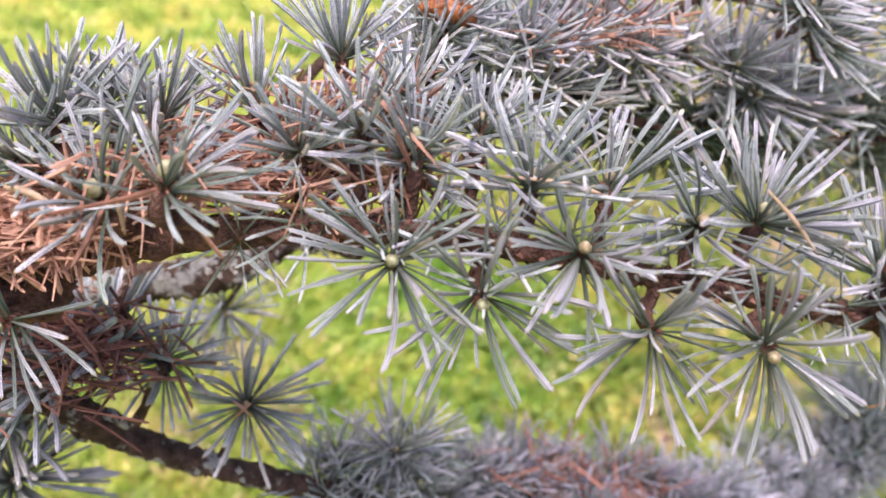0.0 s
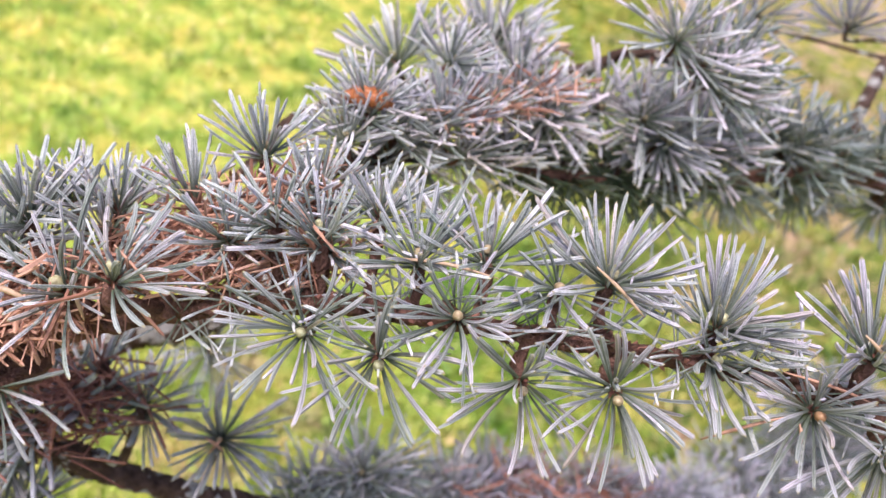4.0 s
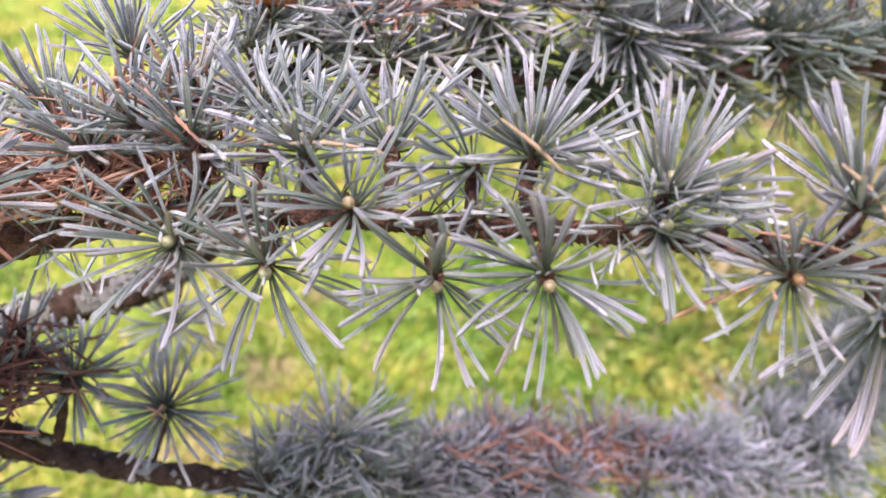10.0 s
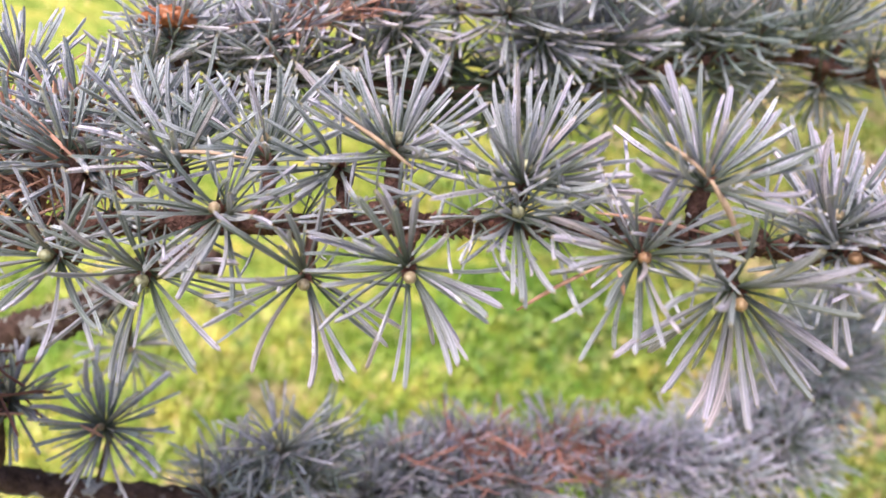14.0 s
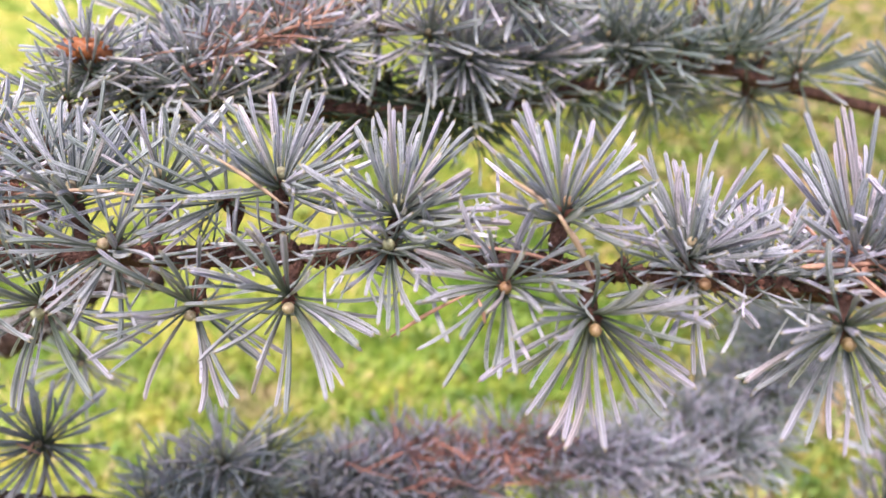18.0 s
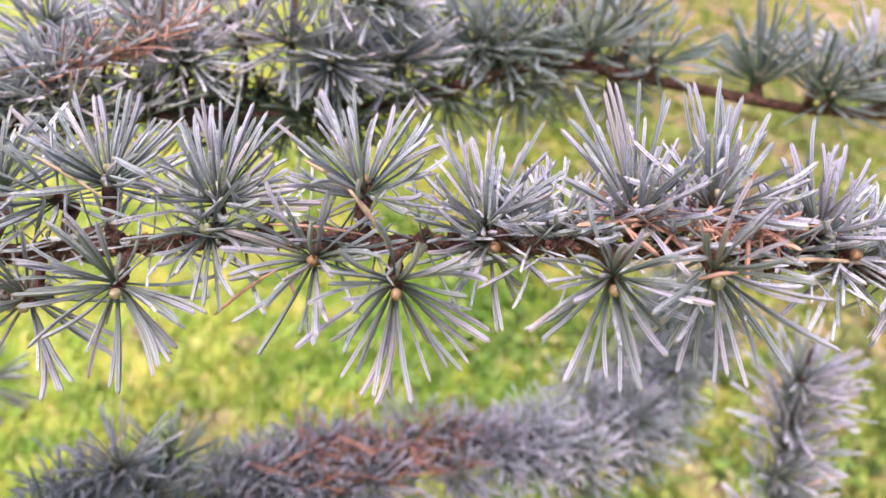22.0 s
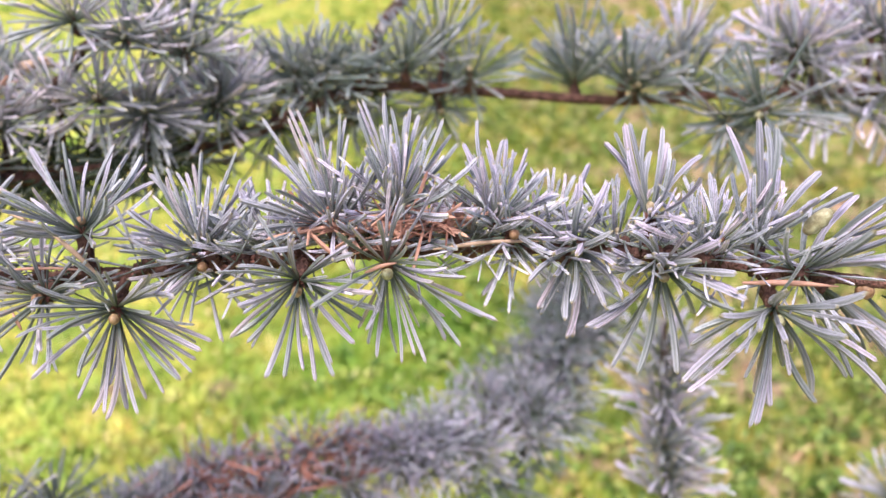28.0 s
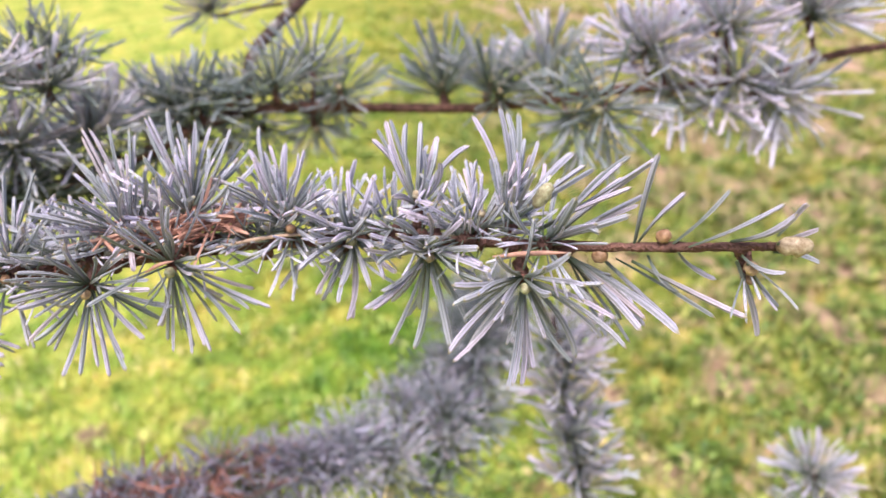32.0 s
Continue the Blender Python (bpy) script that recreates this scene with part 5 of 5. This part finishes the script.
far = bough((0.3598, 0.4247, 1.1201), "small dark forked cedar twig high above the lawn", True, NEEDLES_DULL, BARK_DARK)
limb("stem", far, [(0.2693, 0.3176, 1.1141), (0.2735, 0.3336, 1.1315), (0.289, 0.3588, 1.1407), (0.3061, 0.3841, 1.147), (0.3433, 0.4245, 1.1666)], [0.002, 0.003, 0.003, 0.002], BARK_DARK)
rosette(far, (0.3026, 0.424, 1.148), (-0.28, 0.29, 0.92), 45, 30, 10, 98, size=1.2, wide=1.02)
rosette(far, (0.2577, 0.4334, 1.1376), (-0.36, -0.34, 0.87), 45, 30, 10, 98, size=1.2, wide=1.02)

random.seed(17)
lower = bough((-0.0464, 0.1909, 1.0049), "lower cedar branch with lichen and many brown needles", True, NEEDLES_SOFT, BARK_OLD)
limb("stem", lower, [(-0.60, 0.32, 0.95), (-0.3, 0.22, 0.99), *[(-0.0463, 0.1908, 1.005), (0.0083, 0.2002, 0.9755), (0.0673, 0.2071, 0.9601), (0.1135, 0.2322, 0.93), (0.1648, 0.2545, 0.9125), (0.2149, 0.2689, 0.9077), (0.2711, 0.2792, 0.903), (0.327, 0.2966, 0.8961), (0.3769, 0.3253, 0.9053), (0.4131, 0.3603, 0.9415)]], [0.01, 0.0072, 0.0045, 0.0041, 0.0037, 0.0032, 0.0024, 0.0022, 0.002, 0.0016], BARK_OLD, "dark knobbly lichened twig", 0.45)
limb("side_stem", lower, [(-0.60, 0.33, 0.7), (-0.3, 0.26, 0.84), *[(-0.0807, 0.2649, 0.9378), (-0.0498, 0.2593, 0.9629), (-0.0174, 0.2548, 0.9861), (0.0181, 0.2579, 1.0034), (0.0408, 0.2813, 1.0109), (0.0635, 0.2701, 1.0207)]], [0.013, 0.011, 0.0085, 0.0075, 0.0068, 0.0058, 0.0042], BARK_OLD, "thick grey lichen-covered twig", 0.45)
limb("side_stem", lower, [(-0.0076, 0.1973, 0.9765), (-0.0012, 0.1961, 0.9915), (0.0072, 0.1969, 0.989), (0.0119, 0.1969, 1.0182)], [0.0022, 0.0019, 0.0018, 0.0015], BARK_DARK, "dark forked side twig", 0.5, 12, 8)
limb("side_stem", lower, [(-0.0231, 0.1978, 0.9851), (-0.0155, 0.1985, 1.0025), (-0.0035, 0.2038, 1.0157), (-0.0031, 0.2078, 1.0261)], [0.0026, 0.0022, 0.0018, 0.0014], BARK_DARK, "dark forked side twig", 0.5, 12, 8)
rosette(lower, (0.0108, 0.205, 1.01), (-0.23, -0.2, 0.95), 41, 21.3, 10, 98, size=1.04, wide=1.3, spread=[(178, 23, 24), (133, -11, 22), (117, 19, 21), (97, 7, 23), (0, 73, 23), (43, 41, 24), (19, 36, 21), (-1, 7, 22), (-46, -24, 21), (-39, 20, 21), (-153, 37, 21), (-123, 25, 21), (123, -6, 21), (-53, 64, 22), (-29, 35, 21), (-101, 20, 23), (-159, 3, 21)])
rosette(lower, (0.0381, 0.2065, 0.9976), (-0.16, -0.65, 0.75), 34, 21.3, 20, 100, size=1.04, wide=1.3, spread=[(126, 68, 28), (74, 77, 28), (57, 54, 27), (29, 37, 28), (15, 29, 27), (-13, 17, 27), (-43, 35, 28), (-24, -3, 26), (-39, -4, 28), (-67, -10, 27), (-84, 14, 27), (-95, 1, 27), (-98, 23, 28), (-136, 42, 28), (-123, 30, 28), (-156, 55, 27), (174, 73, 28), (-57, 9, 26), (-19, 39, 26), (-139, 64, 25), (-107, 77, 27), (-39, 60, 28)])
rosette(lower, (-0.0243, 0.1907, 0.9567), (0.25, -0.5, 0.7), 84, 30.0, 10, 98, size=1.04, wide=1.3)
rosette(lower, (-0.0152, 0.1966, 1.0146), (-0.65, -0.2, 0.73), 40, 26.0, 10, 98, size=1.04, wide=1.3)
rosette(lower, (-0.0054, 0.2036, 1.0156), (-0.44, -0.05, 0.9), 40, 26.0, 10, 98, size=1.04, wide=1.3)
rosette(lower, (-0.0207, 0.192, 1.0081), (-0.76, -0.49, 0.43), 40, 26.0, 10, 98, size=1.04, wide=1.3)
rosette(lower, (-0.0333, 0.2249, 0.994), (-0.55, -0.12, 0.83), 44, 26.0, 10, 98, size=1.04, wide=1.3)
rosette(lower, (-0.029, 0.1952, 0.9752), (-0.63, -0.63, 0.44), 44, 26.0, 10, 98, size=1.04, wide=1.3)
rosette(lower, (-0.0381, 0.2049, 1.0024), (-0.65, -0.2, 0.73), 44, 26.0, 10, 98, size=1.04, wide=1.3)
rosette(lower, (0.0213, 0.2879, 0.9547), (0.29, -0.87, 0.41), 46, 26.0, 10, 98, size=1.04, wide=1.3)
rosette(lower, (0.0947, 0.2211, 0.9728), (-0.27, -0.39, 0.88), 54, 26.9, 10, 98, size=1.08)
rosette(lower, (0.0776, 0.2199, 0.9592), (-0.31, -0.68, 0.67), 54, 26.9, 10, 98, size=1.08)
tufts(lower, 0.075, 0.16, 32, 24, 23, 0.016, 0.009)
LOOKS[lower] = (True, NEEDLES_DULL, BARK_OLD)
tufts(lower, 0.13, 0.30, 88, 26, 24, 0.019, 0.012)
LOOKS[lower] = (True, NEEDLES_SOFT, BARK_OLD)
tufts(lower, 0.28, 0.415, 52, 25, 25, 0.019, 0.012)
LOOKS[lower] = (True, NEEDLES_MIDDLE, BARK_OLD)
tufts(lower, 0.35, 0.415, 34, 26, 26, 0.016, 0.013)
rosette(lower, (0.3187, 0.286, 0.8765), (-0.1, -0.6, 0.8), 52, 30.0, 8, 98, size=1.2)
rosette(lower, (0.345, 0.29, 0.8560), (0.1, -0.6, 0.8), 52, 30.0, 8, 98, size=1.2)
rosette(lower, (0.3592, 0.30, 0.8713), (0.2, -0.5, 0.84), 56, 31.0, 8, 98, size=1.2)
rosette(lower, (0.377, 0.303, 0.8960), (0.25, -0.5, 0.8), 56, 32.0, 8, 98, size=1.2)
rosette(lower, (0.390, 0.322, 0.9000), (0.4, -0.4, 0.8), 52, 32.0, 8, 98, size=1.2)
rosette(lower, (0.1096, 0.2411, 0.9545), (-0.09, -0.21, 0.97), 52, 25.4, 8, 98, size=1.09)
rosette(lower, (0.412, 0.3609, 0.9342), (0.01, -0.31, 0.95), 52, 35.1, 8, 98, size=1.51)
rosette(lower, (0.4009, 0.3459, 0.9354), (0.11, 0.2, 0.97), 52, 34.4, 8, 98, size=1.48)
rosette(lower, (0.4088, 0.3632, 0.9313), (-0.1, -0.5, 0.86), 52, 35.1, 8, 98, size=1.51)

shoot = bough((0.4455, 0.2533, 0.8196), "slender upright cedar shoot with short blue needles", True, NEEDLES, BARK_DARK)
limb("stem", shoot, [*[(0.4096, 0.2587, 1.0032), (0.4167, 0.2563, 0.957), (0.4258, 0.2543, 0.9111), (0.4359, 0.2536, 0.8654), (0.4455, 0.2533, 0.8196)], (0.45, 0.14, 0.62), (0.42, 0.1, 0.51)], [0.0013, 0.0016, 0.0019, 0.0022, 0.003, 0.004], BARK_DARK)
rosette(shoot, (0.4159, 0.2614, 0.9755), (0.09, -0.14, 0.99), 50, 36.0, 8, 68, size=1.3)
rosette(shoot, (0.4178, 0.2584, 0.9617), (0.09, -0.14, 0.99), 50, 36.0, 8, 68, size=1.3)
rosette(shoot, (0.4173, 0.2565, 0.9491), (-0.21, -0.07, 0.98), 50, 36.0, 8, 68, size=1.3)
rosette(shoot, (0.4212, 0.2524, 0.933), (0.09, -0.14, 0.99), 50, 36.0, 8, 68, size=1.3)
rosette(shoot, (0.4206, 0.2499, 0.9156), (0.09, -0.14, 0.99), 50, 36.0, 8, 68, size=1.3)
rosette(shoot, (0.4267, 0.2462, 0.8974), (0.09, -0.14, 0.99), 50, 36.0, 8, 68, size=1.3)
rosette(shoot, (0.427, 0.2435, 0.8787), (0.09, -0.14, 0.99), 50, 36.0, 8, 68, size=1.3)

low_shoot = bough((0.6355, 0.2391, 0.7318), "low blue cedar shoot over the grass", True, NEEDLES, BARK_DARK)
limb("stem", low_shoot, [(0.6103, 0.2471, 0.8334), (0.6177, 0.2411, 0.7977), (0.6304, 0.2351, 0.7387), (0.62, 0.12, 0.57)], [0.0014, 0.002, 0.003, 0.004], BARK_DARK)
rosette(low_shoot, (0.6142, 0.2491, 0.8246), (-0.01, -0.12, 0.99), 78, 38.0, 10, 98, size=1.52)
rosette(low_shoot, (0.6174, 0.2391, 0.8), (-0.01, -0.48, 0.88), 45, 38.0, 10, 98, size=1.52)

# fallen needles caught in the branches
litter(front, (-0.0307, 0.1772, 1.0695), (0.012, 0.1782, 1.093), 270, 0.0042, length=0.02)
litter(front, (-0.0249, 0.1692, 1.0716), (-0.0002, 0.1658, 1.0864), 120, 0.0032, length=0.018, flat=0.2)
litter(front, (0.0104, 0.1863, 1.0938), (0.0506, 0.1871, 1.1211), 300, 0.0055, length=0.017, flat=0.6, lift=0.003)
litter(front, (0.0255, 0.1769, 1.0990), (0.060, 0.177, 1.1145), 210, 0.0042, length=0.016, flat=0.5, lift=0.002)
litter(front, (0.2265, 0.1369, 1.1458), (0.2644, 0.1293, 1.1485), 70, 0.0018, length=0.02, flat=0.1, lift=0.0005)
litter(front, (0.2377, 0.1293, 1.1408), (0.2547, 0.1267, 1.1458), 18, 0.0015, length=0.014)
litter(front, (-0.0258, 0.1712, 1.0673), (0.0, 0.170, 1.084), 330, 0.0034, length=0.019, flat=0.25, lift=0.001)
litter(front, (-0.0198, 0.1672, 1.089), (0.0142, 0.165, 1.1028), 22, 0.0042, length=0.021, flat=0.4)
litter(front, (0.010, 0.1732, 1.0955), (0.031, 0.1765, 1.1065), 110, 0.003, length=0.018, flat=0.3, lift=0.002)
litter(lower, (-0.0355, 0.1989, 1.0187), (0.0062, 0.1957, 1.0185), 150, 0.007, mat=DEAD_DARK, length=0.02)
litter(behind, (0.0874, 0.2503, 1.1208), (0.1234, 0.2673, 1.1323), 80, 0.004, length=0.018)
litter(lower, (0.1577, 0.2524, 0.9303), (0.2717, 0.2877, 0.9045), 130, 0.011, mat=DEAD_DARK, length=0.024)
litter(lower, (-0.0257, 0.1895, 1.0138), (0.0011, 0.1986, 1.0135), 130, 0.009, mat=DEAD_DARK)
litter(lower, (0.165, 0.252, 0.930), (0.262, 0.285, 0.914), 130, 0.009, mat=DEAD_DARK, length=0.020, lift=0.005, flat=0.4)
knobs(front, [(-0.042, 0.1773, 1.045), (-0.009, 0.1737, 1.0709), (0.0257, 0.1701, 1.0943), (0.0642, 0.1659, 1.1099), (0.1047, 0.159, 1.1189), (0.1448, 0.1506, 1.1289), (0.1857, 0.1428, 1.1344), (0.2263, 0.1342, 1.1396), (0.2675, 0.1267, 1.1422), (0.3063, 0.1121, 1.1437), (0.3402, 0.0886, 1.1485), (0.3658, 0.0579, 1.1607)], 1700, 0.0027, BARK)
knobs(front, [(-0.042, 0.1773, 1.045), (-0.009, 0.1737, 1.0709), (0.0257, 0.1701, 1.0943), (0.0642, 0.1659, 1.1099), (0.1047, 0.159, 1.1189), (0.1448, 0.1506, 1.1289), (0.1857, 0.1428, 1.1344), (0.2263, 0.1342, 1.1396), (0.2675, 0.1267, 1.1422), (0.3063, 0.1121, 1.1437), (0.3402, 0.0886, 1.1485), (0.3658, 0.0579, 1.1607)], 420, 0.0031, DEAD_DARK)
knobs(behind, [(0.0276, 0.2206, 1.0907), (0.0827, 0.2532, 1.1061), (0.139, 0.272, 1.1005), (0.195, 0.297, 1.0970), (0.2649, 0.3159, 1.1121), (0.3286, 0.317, 1.1068), (0.3877, 0.3022, 1.105), (0.4494, 0.2826, 1.1133), (0.5147, 0.2725, 1.1144), (0.5794, 0.2681, 1.1247), (0.6455, 0.268, 1.1222)], 200, 0.0034, BARK)
crust(lower, [(-0.0807, 0.2649, 0.9378), (-0.0498, 0.2593, 0.9629), (-0.0174, 0.2548, 0.9861), (0.0181, 0.2579, 1.0034), (0.0408, 0.2813, 1.0109), (0.0635, 0.2701, 1.0207)], 700, 0.0072)
crust(lower, [(-0.0463, 0.1908, 1.005), (0.0083, 0.2002, 0.9755), (0.0673, 0.2071, 0.9601), (0.1135, 0.2322, 0.93), (0.1648, 0.2545, 0.9125), (0.2149, 0.2689, 0.9077), (0.2711, 0.2792, 0.903), (0.327, 0.2966, 0.8961), (0.3769, 0.3253, 0.9053), (0.4131, 0.3603, 0.9415)], 260, 0.003)
knobs(lower, [(-0.0463, 0.1908, 1.005), (0.0083, 0.2002, 0.9755), (0.0673, 0.2071, 0.9601), (0.1135, 0.2322, 0.93), (0.1648, 0.2545, 0.9125), (0.2149, 0.2689, 0.9077), (0.2711, 0.2792, 0.903), (0.327, 0.2966, 0.8961), (0.3769, 0.3253, 0.9053), (0.4131, 0.3603, 0.9415)], 520, 0.0040, BARK_OLD)
for spot in ((0.0548, 0.2058, 0.9671), (0.0724, 0.2051, 0.97), (-0.0043, 0.1977, 0.9844)):
    stray(lower, "stub", Vector(spot) + Vector((0.001, 0.001, -0.006)), spot, 0.0002, 0.0016, BARK_OLD, "short knobbly dead stub")

# single dry needles, papery scales, old cone
stray(front, "dry_needle", (0.0684, 0.1664, 1.126), (0.0934, 0.162, 1.1308), 0.002, 0.0006, STRAW, "pale straw-coloured dry needle")
stray(front, "dry_needle", (0.1089, 0.1533, 1.1463), (0.1221, 0.1489, 1.1396), 0.0005, 0.0006, STRAW, "pale straw-coloured dry needle")
stray(front, "dry_scale", (0.1611, 0.1398, 1.155), (0.1704, 0.1372, 1.1497), 0.0005, 0.0006, STRAW, "papery straw-coloured bud scale")
stray(front, "dry_scale", (0.1698, 0.1372, 1.1503), (0.1784, 0.134, 1.1393), 0.0008, 0.0009, STRAW, "papery straw-coloured bud scale")
stray(front, "dry_needle", (0.1435, 0.1379, 1.1186), (0.1562, 0.1369, 1.1312), 0.0012, 0.0006, DEAD, "single rust-brown needle")
stray(front, "dry_needle", (0.1598, 0.1321, 1.1287), (0.1581, 0.1345, 1.1326), 0.0004, 0.0006, DEAD, "single rust-brown needle")
stray(front, "dry_needle", (0.1546, 0.1433, 1.1381), (0.1762, 0.1393, 1.1381), 0.001, 0.0005, DEAD, "single rust-brown needle")
stray(front, "dry_needle", (-0.0174, 0.1632, 1.0947), (-0.0061, 0.1611, 1.0938), 0.002, 0.0011, STRAW, "pale straw-coloured dry needle")
stray(front, "dry_needle", (0.0034, 0.1586, 1.103), (0.0058, 0.1585, 1.0949), 0.0005, 0.0007, STRAW, "pale straw-coloured dry needle")
stray(front, "dry_needle", (0.0097, 0.1643, 1.1139), (0.0196, 0.1596, 1.1077), 0.0005, 0.0005, DEAD, "single rust-brown needle")
stray(front, "dry_needle", (0.2359, 0.1166, 1.1451), (0.2428, 0.1155, 1.1476), 0.0006, 0.0007, DEAD, "single rust-brown needle")
stray(front, "dry_needle", (0.2524, 0.1221, 1.1459), (0.2792, 0.1211, 1.1457), 0.0012, 0.0007, STRAW, "pale straw-coloured dry needle")
stray(front, "dry_scale", (0.3166, 0.0973, 1.1452), (0.3328, 0.0878, 1.1486), 0.0006, 0.0009, DEAD, "rust-pink dry bud scale")
stray(behind, "dry_needle", (0.0837, 0.2425, 1.1237), (0.0882, 0.2446, 1.1127), 0.001, 0.0009, DEAD, "single rust-brown needle")
stray(behind, "dry_needle", (0.09, 0.2472, 1.1241), (0.1205, 0.2602, 1.1354), 0.001, 0.0010, DEAD, "single rust-brown needle")
stray(lower, "dry_needle", (-0.002, 0.196, 1.011), (0.0245, 0.196, 1.0145), 0.001, 0.0008, DEAD, "single rust-brown needle")
stray(lower, "dry_needle", (0.0335, 0.2, 1.0055), (0.0405, 0.2, 1.0), 0.001, 0.0008, DEAD, "single rust-brown needle")
stray(lower, "dry_needle", (0.0355, 0.2, 0.9975), (0.039, 0.2, 1.0065), 0.001, 0.0007, DEAD, "single rust-brown needle")
lump(front, "tip_bud", (0.3648, 0.0582, 1.1607), (0.85, -0.5, 0.15), 0.0021, 1.7, BUD, "plump cream bud at the tip of the twig")
lump(front, "long_bud", (0.3259, 0.0938, 1.1596), (0.45, -0.2, 0.85), 0.0018, 2.0, BUD_GREEN, "pale green elongated bud")
lump(front, "side_bud", (0.3615, 0.0626, 1.1544), (0.3, -0.7, -0.5), 0.0015, 1.1, BUD_BROWN, "small orange-brown bud")
lump(front, "side_bud", (0.3396, 0.0888, 1.1459), (0.6, -0.6, 0.3), 0.0018, 1.1, BUD_BROWN, "small orange-brown bud")
lump(front, "side_bud", (0.3496, 0.0784, 1.1547), (0.6, -0.5, 0.6), 0.0016, 1.1, BUD_BROWN, "small orange-brown bud")
CONE = [(0.051, 0.238, 1.1255), (0.0585, 0.2365, 1.1285), (0.066, 0.238, 1.1275)]
part("old_cone", tube(spline(CONE, 14), [0.0012, 0.0030, 0.0026, 0.0032, 0.0012], 24, 0.6, 260.0), RUST, behind, CONE[0], "rust-orange crumbling cone remnant")
stray(upper, "bud_husk", (0.1199, 0.3141, 1.1268), (0.1338, 0.3191, 1.1324), 0.001, 0.0028, STRAW, "pale papery bud husk")
stray(upper, "bud_husk", (0.1218, 0.3147, 1.1311), (0.1369, 0.3202, 1.1284), 0.001, 0.0022, STRAW, "pale papery bud husk")

# the trunk that the branches come from, and the limb that carries the low shoots
tree = thing("cedar_tree", (-0.62, 0.34, 0), "grey-brown cedar trunk carrying the blue branches", "tree")
limb("trunk", tree, [(-0.62, 0.34, -0.03), (-0.61, 0.34, 0.5), (-0.62, 0.35, 1.0), (-0.63, 0.36, 1.7), (-0.63, 0.37, 2.4)], [0.075, 0.062, 0.055, 0.045, 0.03], BARK_OLD, "", 0.12, 20)
limb("low_limb", tree, [(-0.6, 0.34, 0.36), (-0.3, 0.2, 0.42), (0.1, 0.1, 0.45), (0.4, 0.1, 0.5), (0.62, 0.12, 0.56)], [0.02, 0.016, 0.012, 0.008], BARK_DARK)
